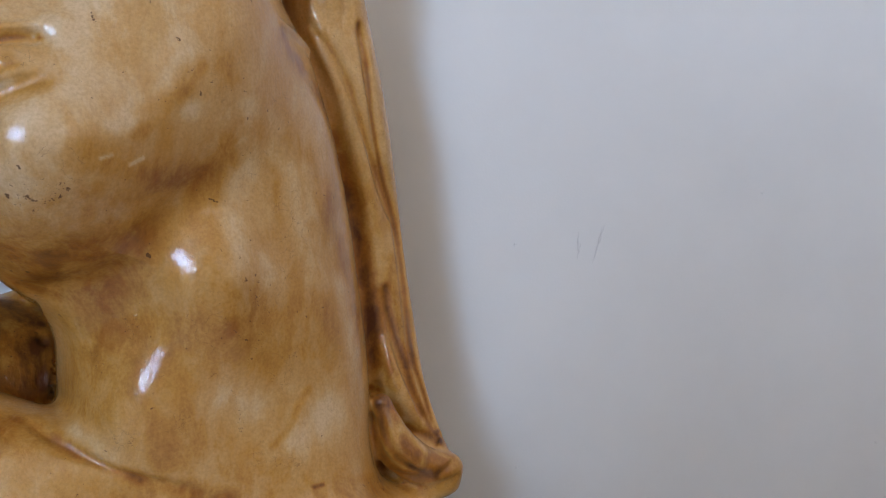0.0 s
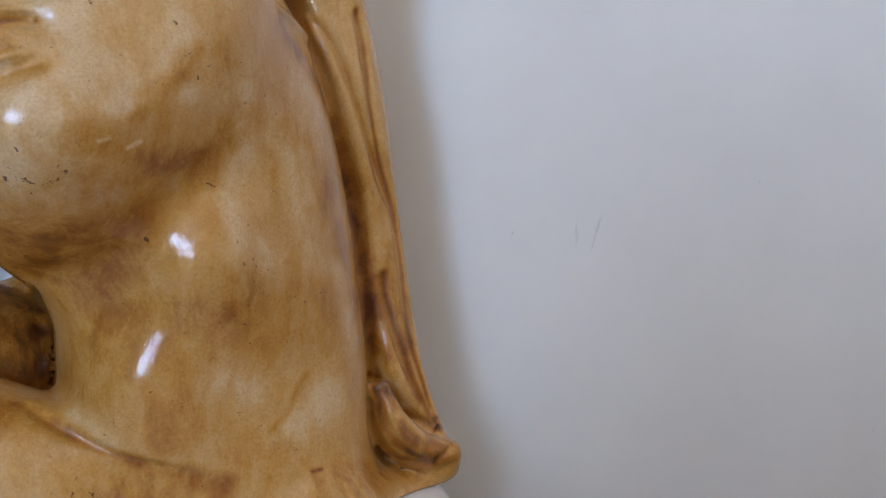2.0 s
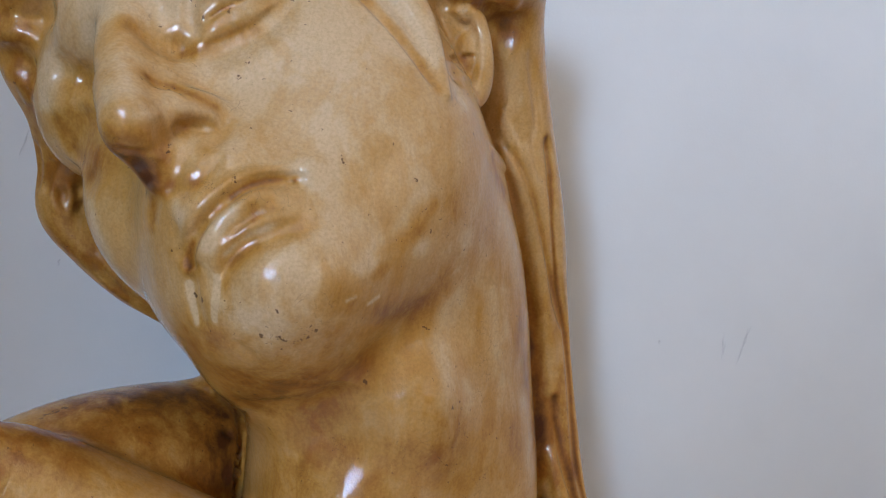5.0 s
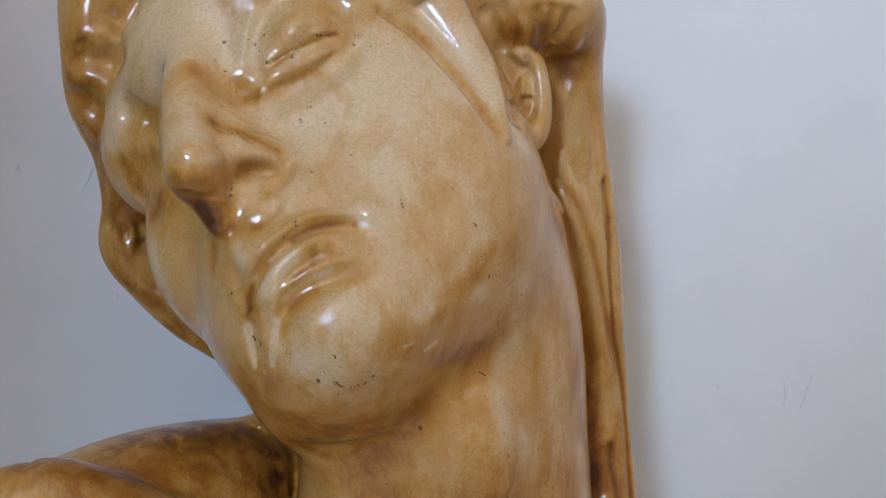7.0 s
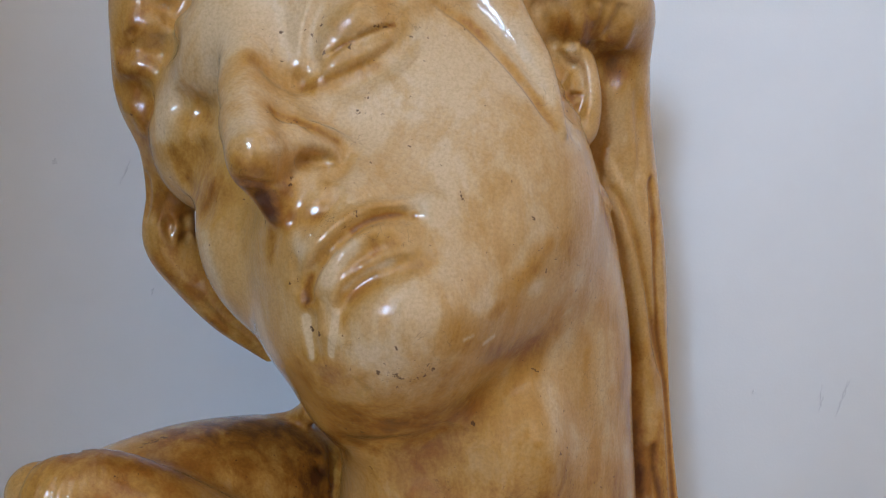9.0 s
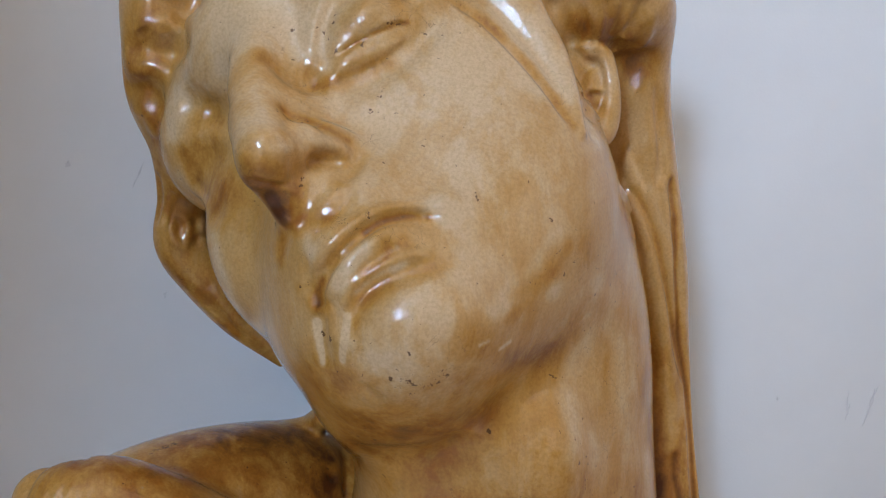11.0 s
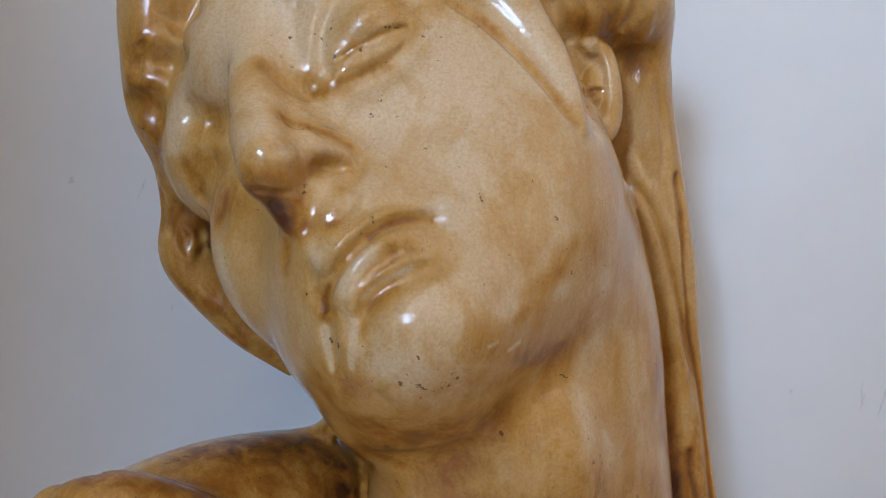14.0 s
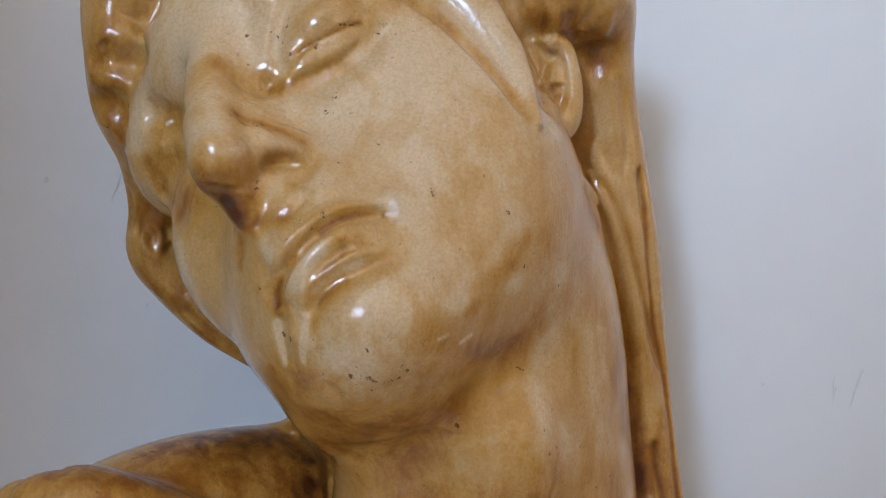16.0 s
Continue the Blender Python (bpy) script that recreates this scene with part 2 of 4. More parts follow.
# the plinth: a white box with a slightly wider top board
PLINTH_TOP = 1.3598
px1, py0 = 0.0, 0.0
plinth = tagged(new("plinth"), "white painted wooden plinth carrying the plaster bust", "plinth")
plinth.matrix_world = Matrix.Translation((-0.0026, 0.46, 0)) @ Matrix.Rotation(radians(16), 4, "Z")
bm = bmesh.new()
slab(bm, px1 - 0.40, px1 - 0.012, py0 + 0.012, py0 + 0.30, 0.0, PLINTH_TOP - 0.03, bevel=0.003)
part("body", bm, PLINTH, plinth)
bm = bmesh.new()
slab(bm, px1 - 0.412, px1, py0, py0 + 0.312, PLINTH_TOP - 0.0295, PLINTH_TOP, bevel=0.002)
part("top_board", bm, PLINTH, plinth)

# ---- the bust: one skin round blended forms ----
OPS = []


def unit(v):
    v = np.asarray(v, float)
    return v / np.linalg.norm(v)


def turn(rot):
    return np.array(Euler([radians(a) for a in rot]).to_matrix())


def curve_points(pts, n=5):
    """Catmull-Rom samples along a row of points (any number of columns)."""
    p = np.array(pts, float)
    if len(p) < 3:
        return np.concatenate([p[:1] + (p[1:] - p[:1]) * s for s in np.linspace(0, 1, 4)[:, None]])
    q = np.vstack([2 * p[0] - p[1], p, 2 * p[-1] - p[-2]])
    out = []
    for i in range(1, len(q) - 2):
        for s in np.arange(n) / n:
            a, b, c, d = q[i - 1:i + 3]
            out.append(0.5 * (2 * b + (c - a) * s + (2 * a - 5 * b + 4 * c - d) * s * s + (3 * b - a - 3 * c + d) * s ** 3))
    out.append(p[-1])
    return np.array(out)


def near_curve(x, c):
    """Distance from points x to the curve c and the place along it, 0 to 1."""
    best = np.full(len(x), 1e9)
    place = np.zeros(len(x))
    n = len(c) - 1
    for i in range(n):
        a, b = c[i, :3], c[i + 1, :3]
        ab = b - a
        q = x - a
        t = np.clip(q @ (ab / max(ab @ ab, 1e-12)), 0, 1)
        q -= t[:, None] * ab
        d = np.einsum("ij,ij->i", q, q)
        m = d < best
        best = np.where(m, d, best)
        place = np.where(m, (i + t) / n, place)
    return np.sqrt(best), place


def merge(d, e, k):
    """Smooth union."""
    h = np.maximum(k - np.abs(d - e), 0) / k
    return np.minimum(d, e) - h * h * k * 0.25


def box_of(c, reach):
    return c[:, :3].min(0) - reach, c[:, :3].max(0) + reach


def ball(c, r, rot=(0, 0, 0), k=0.02):
    """An ellipsoid, blended into what is there."""
    OPS.append(("ball", np.array(c), np.array(r), turn(rot), k))


def hollow(c, r, rot=(0, 0, 0), k=0.01):
    """An ellipsoid taken away."""
    OPS.append(("hollow", np.array(c), np.array(r), turn(rot), k))


def limb(pts, k=0.01, flat=1.0, axis=(0, 1, 0)):
    """A round bar through points (x, y, z, radius); flat squeezes it along axis."""
    OPS.append(("limb", curve_points(pts, 7), k, flat, unit(axis)))


def line(pts, width, depth, fade=0.15):
    """A groove (depth > 0) or a ridge (depth < 0) along a curve on the skin."""
    OPS.append(("line", curve_points(pts), width, depth, fade))


def swell(c, r, height, rot=(0, 0, 0)):
    """A soft bulge (height > 0) or dip (height < 0)."""
    OPS.append(("swell", np.array(c), np.array(r), turn(rot), height))


def ellipsoid(x, c, r, m):
    q = (x - c) @ m
    k0 = np.linalg.norm(q / r, axis=1)
    k1 = np.linalg.norm(q / (r * r), axis=1)
    return k0 * (k0 - 1) / np.maximum(k1, 1e-9)


def field(x, ops=None):
    """Signed distance of the statue at points x."""
    d = np.full(len(x), 0.3)
    for op in (OPS if ops is None else ops):
        kind = op[0]
        if kind in ("ball", "hollow"):
            _, c, r, m, k = op
            near = (np.abs(x - c) < np.abs(m) @ r + 0.06).all(1)
            if near.any():
                e = ellipsoid(x[near], c, r, m)
                d[near] = merge(d[near], e, k) if kind == "ball" else -merge(-d[near], e, k)
        elif kind == "limb":
            _, c, k, flat, axis = op
            lo, hi = box_of(c, c[:, 3].max() + 0.05)
            near = ((x > lo) & (x < hi)).all(1)
            if near.any():
                y, cc = x[near], c.copy()
                if flat != 1:
                    s = 1 / flat - 1
                    y = y + (y @ axis)[:, None] * axis * s
                    cc[:, :3] += (cc[:, :3] @ axis)[:, None] * axis * s
                e, t = near_curve(y, cc)
                e -= np.interp(t, np.linspace(0, 1, len(c)), c[:, 3])
                d[near] = merge(d[near], e * (flat if flat < 1 else 1), k)
        elif kind == "line":
            _, c, w, h, fade = op
            lo, hi = box_of(c, 2.6 * w)
            near = ((x > lo) & (x < hi)).all(1)
            if near.any():
                e, t = near_curve(x[near], c)
                ends = np.clip(np.minimum(t, 1 - t) / max(fade, 1e-6), 0, 1)
                d[near] += h * np.exp(-(e / w) ** 2) * ends * (2 - ends)
        elif kind == "swell":
            _, c, r, m, h = op
            near = np.abs(x - c).max(1) < r.max() * 2.6
            if near.any():
                q = (x[near] - c) @ m / r
                d[near] -= h * np.exp(-np.einsum("ij,ij->i", q, q))
        elif kind == "plane":
            _, c, n, k = op
            e = (x - c) @ n
            d = -merge(-d, -e, k)
    return d


def slope(x, e=0.0008):
    """The field's gradient, by four probes."""
    g = np.zeros_like(x)
    for s in ((1, -1, -1), (-1, -1, 1), (-1, 1, -1), (1, 1, 1)):
        s = np.array(s, float)
        g += s * field(x + e * s)[:, None]
    return g / (4 * e)


def skin(lo, hi, step):
    """A quad mesh on the field's zero (surface nets), refined twice."""
    lo, hi = np.array(lo), np.array(hi)
    n = np.ceil((hi - lo) / step).astype(int) + 1
    n += (n + 1) % 2                                             # odd counts: every second node is coarse
    ax = [lo[i] + step * np.arange(n[i]) for i in range(3)]
    gc = np.stack(np.meshgrid(*[a[::2] for a in ax], indexing="ij"), -1)
    coarse = field(gc.reshape(-1, 3)).reshape(gc.shape[:3])
    full = np.repeat(np.repeat(np.repeat(coarse, 2, 0), 2, 1), 2, 2)[:n[0], :n[1], :n[2]].copy()
    near = np.abs(coarse) < 4.5 * step
    near = np.repeat(np.repeat(np.repeat(near, 2, 0), 2, 1), 2, 2)[:n[0], :n[1], :n[2]]
    ijk = np.argwhere(near)
    full[near] = field(lo + step * ijk)
    inside = full < 0
    cells = tuple(m - 1 for m in n)
    count = np.zeros(cells)
    total = np.zeros(cells + (3,))
    corner = lambda a, s: a[s[0]:s[0] + cells[0], s[1]:s[1] + cells[1], s[2]:s[2] + cells[2]]
    for axis in range(3):
        for p in (0, 1):
            for q in (0, 1):
                s = [p, q]
                s.insert(axis, 0)
                e = list(s)
                e[axis] = 1
                a, b = corner(full, s), corner(full, e)
                cross = (a < 0) != (b < 0)
                t = np.where(cross, a / np.where(cross, a - b, 1), 0)
                for j in range(3):
                    total[..., j] += np.where(cross, s[j] + (t if j == axis else 0), 0)
                count += cross
    used = count > 0
    index = np.full(cells, -1)
    index[used] = np.arange(used.sum())
    verts = lo + step * (np.argwhere(used) + total[used] / count[used][:, None])
    quads = []
    for axis in range(3):
        u, v = [j for j in range(3) if j != axis]
        a = np.take(inside, range(0, n[axis] - 1), axis)
        b = np.take(inside, range(1, n[axis]), axis)
        cross = a != b
        ijk = np.argwhere(cross)
        ok = (ijk[:, u] > 0) & (ijk[:, v] > 0) & (ijk[:, u] < cells[u]) & (ijk[:, v] < cells[v])
        ijk = ijk[ok]
        flip = a[tuple(ijk.T)] ^ (axis == 1)
        du, dv = np.eye(3, dtype=int)[u], np.eye(3, dtype=int)[v]
        at = lambda w: index[tuple(w.T)]
        f = np.stack([at(ijk - du - dv), at(ijk - dv), at(ijk), at(ijk - du)], 1)
        f[~flip] = f[~flip][:, ::-1]
        quads.append(f)
    return verts, np.concatenate(quads)


def settle(v, rounds):
    """Pull vertices on to the skin; returns them and their normals."""
    for _ in range(rounds):
        g = slope(v)
        g2 = np.maximum(np.einsum("ij,ij->i", g, g), 0.15)
        v = v - np.clip(field(v) / g2, -0.004, 0.004)[:, None] * g
    return v, g / np.maximum(np.linalg.norm(g, axis=1), 1e-9)[:, None]


def refine(v, f, extra):
    """Every quad into four; extra columns are averaged along."""
    m = len(v)
    e = np.sort(np.concatenate([f[:, [i, (i + 1) % 4]] for i in range(4)]), 1)
    key, inv = np.unique(e[:, 0].astype(np.int64) * m + e[:, 1], return_inverse=True)
    a, b = key // m, key % m
    mid = [(w[a] + w[b]) / 2 for w in (v, extra)]
    cen = [w[f].mean(1) for w in (v, extra)]
    k = len(f)
    ei = [m + inv[i * k:(i + 1) * k] for i in range(4)]
    ci = m + len(key) + np.arange(k)
    out = np.concatenate([np.stack([f[:, i], ei[i], ci, ei[i - 1]], 1) for i in range(4)])
    return np.vstack([v, mid[0], cen[0]]), out, np.vstack([extra, mid[1], cen[1]])


STAINS = []


def stain(kind, pts, width, amount=1.0):
    """Pooled glaze and painted-in shade, or glaze worn off ('worn'), along a curve."""
    STAINS.append((kind, curve_points(pts), width, amount))


# cranium, jaw, chin
ball((-0.2006, 0.428, 1.6436), (0.093, 0.093, 0.14), (-12, -20, 0), 0.02)
ball((-0.1643, 0.372, 1.5551), (0.067, 0.064, 0.062), (0, -25, 0), 0.03)
ball((-0.1606, 0.342, 1.5366), (0.033, 0.038, 0.034), (0, -30, 0), 0.03)
ball((-0.1325, 0.414, 1.5986), (0.056, 0.079, 0.078), (0, -20, 10), 0.03)
ball((-0.2677, 0.397, 1.6311), (0.031, 0.036, 0.05), (-10, 6, 0), 0.015)
ball((-0.2360, 0.378, 1.5650), (0.023, 0.036, 0.038), (0, -20, 0), 0.014)
# where jaw and neck run together
ball((-0.1035, 0.434, 1.5407), (0.036, 0.046, 0.048), (0, -20, 0), 0.04)
# under the chin
ball((-0.1615, 0.385, 1.5042), (0.04, 0.045, 0.026), (0, -15, 0), 0.02)
# neck and chest
limb([(-0.1415, 0.446, 1.5252, 0.066), (-0.1294, 0.438, 1.4861, 0.066), (-0.1246, 0.428, 1.476, 0.068), (-0.1248, 0.436, 1.4334, 0.07), (-0.1239, 0.44, 1.3899, 0.074), (-0.1245, 0.445, 1.3199, 0.078)], 0.03)
# the long muscle from ear to collar
limb([(-0.101, 0.43, 1.5804, 0.027), (-0.0916, 0.434, 1.5299, 0.034), (-0.0874, 0.446, 1.4941, 0.037), (-0.0793, 0.446, 1.4388, 0.038), (-0.0747, 0.44, 1.3907, 0.036), (-0.0686, 0.44, 1.3475, 0.04)], 0.03)
# far shoulder
limb([(-0.1839, 0.47, 1.4166, 0.04), (-0.2163, 0.468, 1.4214, 0.044), (-0.2374, 0.452, 1.4234, 0.049), (-0.2653, 0.416, 1.4236, 0.048), (-0.2909, 0.402, 1.4177, 0.044), (-0.3227, 0.42, 1.401, 0.04)], 0.008)
# near shoulder and breast
limb([(-0.3078, 0.342, 1.4488, 0.013), (-0.2943, 0.342, 1.4484, 0.019), (-0.2748, 0.354, 1.442, 0.024), (-0.222, 0.374, 1.4041, 0.036), (-0.1985, 0.378, 1.3876, 0.042), (-0.1654, 0.380, 1.3642, 0.04), (-0.1262, 0.390, 1.3436, 0.035), (-0.0913, 0.418, 1.3213, 0.03)], 0.01)
# foot of the bust
limb([(-0.208, 0.42, 1.3262, 0.06), (-0.1151, 0.42, 1.3275, 0.06), (-0.0569, 0.42, 1.3371, 0.045), (-0.0318, 0.44, 1.3481, 0.022), (-0.0138, 0.455, 1.359, 0.012), (0.0036, 0.46, 1.369, 0.008)], 0.02)
# long veil of hair
limb([(-0.0850, 0.452, 1.7080, 0.018), (-0.0760, 0.452, 1.6900, 0.023), (-0.0702, 0.462, 1.658, 0.0230), (-0.0625, 0.466, 1.622, 0.0225), (-0.0532, 0.47, 1.5767, 0.0222), (-0.0458, 0.478, 1.5338, 0.0205), (-0.0396, 0.478, 1.4945, 0.019), (-0.0323, 0.476, 1.4551, 0.018), (-0.0229, 0.47, 1.4199, 0.015), (-0.0097, 0.468, 1.3927, 0.011), (0.0019, 0.46, 1.3754, 0.008)], 0.008, 0.8)
# web between neck and veil
limb([(-0.0494, 0.492, 1.5246, 0.014), (-0.0426, 0.488, 1.474, 0.016), (-0.0353, 0.482, 1.4209, 0.017), (-0.0283, 0.474, 1.3859, 0.016), (-0.0189, 0.466, 1.3668, 0.013)], 0.004)
# knot at the end of the veil
limb([(-0.0315, 0.445, 1.4150, 0.006), (-0.0262, 0.446, 1.3955, 0.011), (-0.011, 0.452, 1.3806, 0.011), (0.0056, 0.458, 1.377, 0.008)], 0.003)
line([(-0.0363, 0.4451, 1.4117), (-0.0339, 0.4402, 1.399), (-0.0282, 0.4396, 1.3853), (-0.0155, 0.4418, 1.3763), (-0.0032, 0.4443, 1.3757)], 0.004, 0.004)
# hair of the far side
limb([(-0.2927, 0.39, 1.7175, 0.03), (-0.3017, 0.385, 1.687, 0.022), (-0.3012, 0.385, 1.659, 0.019), (-0.3023, 0.395, 1.6364, 0.018), (-0.2973, 0.405, 1.6128, 0.014), (-0.2969, 0.415, 1.588, 0.0125), (-0.2973, 0.42, 1.5647, 0.0135), (-0.2847, 0.428, 1.5479, 0.014), (-0.265, 0.434, 1.5282, 0.012), (-0.2494, 0.438, 1.5127, 0.006), (-0.2412, 0.44, 1.5041, 0.002)], 0.01)
# crown
ball((-0.1980, 0.445, 1.7480), (0.108, 0.100, 0.095), (0, -20, 0), 0.02)
# muzzle
ball((-0.1845, 0.338, 1.5715), (0.03, 0.032, 0.028), (0, -25, 0), 0.018)
# brow
limb([(-0.2445, 0.362, 1.6738, 0.012), (-0.2225, 0.356, 1.6858, 0.013), (-0.1974, 0.355, 1.697, 0.014), (-0.1627, 0.36, 1.7008, 0.012)], 0.02)
# nose: ridge, side, tip, underside, wing
limb([(-0.2363, 0.3530, 1.6646, 0.0130), (-0.2328, 0.3380, 1.6413, 0.0115), (-0.2257, 0.3220, 1.6198, 0.0112), (-0.2168, 0.3070, 1.6048, 0.0108), (-0.2117, 0.3010, 1.5980, 0.0098)], 0.01)
limb([(-0.2213, 0.3560, 1.6369, 0.0120), (-0.2147, 0.3370, 1.6192, 0.0120), (-0.2053, 0.3260, 1.6075, 0.0105)], 0.012)
ball((-0.2112, 0.3000, 1.5962), (0.0098, 0.0115, 0.01), (0, 10, 0), 0.006)
limb([(-0.2103, 0.3020, 1.5904, 0.0085), (-0.2052, 0.3090, 1.5808, 0.0070), (-0.2025, 0.3170, 1.5741, 0.0060)], 0.005)
limb([(-0.2061, 0.3080, 1.5981, 0.0070), (-0.1983, 0.3150, 1.6051, 0.0078), (-0.1895, 0.3240, 1.6037, 0.0078), (-0.1867, 0.3270, 1.5980, 0.0055)], 0.006)
ball((-0.1981, 0.3185, 1.5863), (0.009, 0.0085, 0.009), (0, 0, 0), 0.008)
ball((-0.2538, 0.3640, 1.6580), (0.02, 0.024, 0.029), (0, 12, 0), 0.016)
# eyeball under its lids
ball((-0.1895, 0.3520, 1.6607), (0.018, 0.0185, 0.0135), (0, -25, 0), 0.004)
# band of hair over the near temple
limb([(-0.1443, 0.3741, 1.6970, 0.0175), (-0.1385, 0.3789, 1.6885, 0.0170), (-0.1264, 0.3754, 1.6733, 0.0130), (-0.1139, 0.3702, 1.6576, 0.0098), (-0.1050, 0.3620, 1.6413, 0.0060), (-0.0978, 0.3550, 1.6239, 0.0030)], 0.0025)
# hair above the ear
ball((-0.0984, 0.4220, 1.7020), (0.019, 0.022, 0.02), (0, -25, 0), 0.02)
ball((-0.1012, 0.4400, 1.6758), (0.016, 0.022, 0.032), (0, -12, 0), 0.006)
ball((-0.0746, 0.4330, 1.7063), (0.02, 0.022, 0.018), (0, 0, 0), 0.022)
# ear: rim, lobe, bowl
ball((-0.0916, 0.4240, 1.6557), (0.0075, 0.01, 0.019), (0, 8, 0), 0.003)
limb([(-0.0945, 0.4180, 1.6783, 0.0045), (-0.0876, 0.4200, 1.6755, 0.0050), (-0.0836, 0.4200, 1.6626, 0.0050), (-0.0825, 0.4190, 1.6494, 0.0055), (-0.0848, 0.4170, 1.6381, 0.0065), (-0.0893, 0.4120, 1.6311, 0.0055)], 0.002)
# far side of the neck, rising from the shoulder
limb([(-0.2392, 0.4550, 1.4668, 0.0040), (-0.2274, 0.4520, 1.4724, 0.0055), (-0.2173, 0.4450, 1.4790, 0.0070)], 0.006)
# foot
OPS.append(("plane", np.array((0, 0, 1.360)), np.array((0, 0, -1.0)), 0.004))
# nose: crease round the wing, nostrils, underside
line([(-0.2113, 0.3098, 1.6164), (-0.2026, 0.3148, 1.6137), (-0.1922, 0.3118, 1.6098), (-0.1856, 0.3175, 1.6078), (-0.1818, 0.3191, 1.6025), (-0.1817, 0.3145, 1.5951), (-0.1854, 0.3107, 1.5899)], 0.003, 0.0026, 0.25)
line([(-0.1980, 0.3078, 1.5946), (-0.1952, 0.3107, 1.5981), (-0.1913, 0.3140, 1.5990), (-0.1857, 0.3174, 1.5984)], 0.0026, 0.0022, 0.3)
swell((-0.1951, 0.3140, 1.5984), (0.005, 0.006, 0.0035), -0.001)
line([(-0.2005, 0.2975, 1.5983), (-0.2000, 0.3014, 1.5922), (-0.1995, 0.3043, 1.5851)], 0.004, 0.0016, 0.4)
line([(-0.2145, 0.2942, 1.5862), (-0.2076, 0.2950, 1.5852), (-0.2011, 0.3043, 1.5878)], 0.0016, 0.0012, 0.3)
swell((-0.2061, 0.3008, 1.5792), (0.005, 0.006, 0.005), -0.004)
swell((-0.2120, 0.2881, 1.5958), (0.005, 0.006, 0.0045), -0.0012)
line([(-0.1987, 0.3075, 1.5719), (-0.1910, 0.3050, 1.5736), (-0.1826, 0.3052, 1.5799), (-0.1794, 0.3095, 1.5885)], 0.004, 0.0022, 0.35)
line([(-0.2040, 0.3088, 1.5715), (-0.2053, 0.3123, 1.5646), (-0.2061, 0.3141, 1.5580)], 0.0035, 0.0012, 0.4)
# upper lip
swell((-0.1877, 0.3035, 1.5668), (0.008, 0.01, 0.01), 0.0016)
line([(-0.1506, 0.3124, 1.5803), (-0.1577, 0.3096, 1.5797), (-0.1665, 0.3058, 1.5766), (-0.1738, 0.3028, 1.5701), (-0.1809, 0.3016, 1.5620), (-0.1857, 0.3033, 1.5540), (-0.1877, 0.3052, 1.5474), (-0.1866, 0.3055, 1.5424)], 0.0026, 0.0036, 0.08)
line([(-0.1499, 0.3150, 1.5846), (-0.1585, 0.3116, 1.5835), (-0.1683, 0.3072, 1.5807), (-0.1763, 0.3036, 1.5739), (-0.1836, 0.3017, 1.5655), (-0.1897, 0.3043, 1.5562)], 0.0034, -0.0018, 0.2)
line([(-0.1509, 0.3167, 1.5882), (-0.1608, 0.3109, 1.5860), (-0.1706, 0.3068, 1.5833), (-0.1790, 0.3043, 1.5772)], 0.0045, 0.0012, 0.3)
line([(-0.1943, 0.3049, 1.5630), (-0.1928, 0.3065, 1.5525), (-0.1902, 0.3075, 1.5463)], 0.003, 0.0012, 0.35)
swell((-0.1450, 0.3173, 1.5861), (0.0075, 0.008, 0.006), 0.0024)
swell((-0.1526, 0.3129, 1.5793), (0.006, 0.006, 0.004), -0.0022)
# lower lip, fold under it, chin
line([(-0.1588, 0.3067, 1.5738), (-0.1664, 0.3037, 1.5697), (-0.1734, 0.3018, 1.5622), (-0.1786, 0.3019, 1.5538), (-0.1819, 0.3033, 1.5450)], 0.0052, -0.0024, 0.3)
line([(-0.1486, 0.3069, 1.5672), (-0.1569, 0.3036, 1.5638), (-0.1653, 0.3012, 1.5588), (-0.1719, 0.3003, 1.5531), (-0.1755, 0.3008, 1.5469), (-0.1769, 0.3018, 1.5393)], 0.0026, -0.002, 0.25)
line([(-0.1600, 0.3038, 1.5692), (-0.1674, 0.3007, 1.5638), (-0.1731, 0.2993, 1.5559)], 0.0034, 0.0012, 0.35)
line([(-0.1411, 0.3086, 1.5648), (-0.1526, 0.3031, 1.5596), (-0.1622, 0.3007, 1.5549), (-0.1690, 0.3001, 1.5492), (-0.1720, 0.3003, 1.5415), (-0.1733, 0.3019, 1.5313)], 0.0065, 0.0034, 0.3)
line([(-0.1866, 0.3057, 1.5414), (-0.1853, 0.3065, 1.5330), (-0.1825, 0.3096, 1.5213)], 0.0036, 0.002, 0.3)
swell((-0.1446, 0.3027, 1.5387), (0.022, 0.02, 0.02), 0.0055)
line([(-0.1686, 0.3058, 1.5178), (-0.1657, 0.3083, 1.5139), (-0.1609, 0.3107, 1.5107)], 0.003, 0.0012, 0.3)
# eye: lids, socket, corner
line([(-0.2002, 0.3326, 1.6323), (-0.1886, 0.3332, 1.6352), (-0.1767, 0.3356, 1.6430), (-0.1686, 0.3391, 1.6520), (-0.1634, 0.3446, 1.6648)], 0.0065, 0.0042, 0.3)
line([(-0.2276, 0.3249, 1.6414), (-0.2191, 0.3283, 1.6366), (-0.2106, 0.3306, 1.6330), (-0.2036, 0.3320, 1.6320)], 0.006, 0.0026, 0.35)
swell((-0.2063, 0.3335, 1.6331), (0.006, 0.007, 0.0055), -0.0035)
line([(-0.1999, 0.3388, 1.6729), (-0.2043, 0.3374, 1.6643), (-0.2054, 0.3355, 1.6539), (-0.2035, 0.3341, 1.6440), (-0.1983, 0.3344, 1.6372)], 0.0034, 0.003, 0.25)
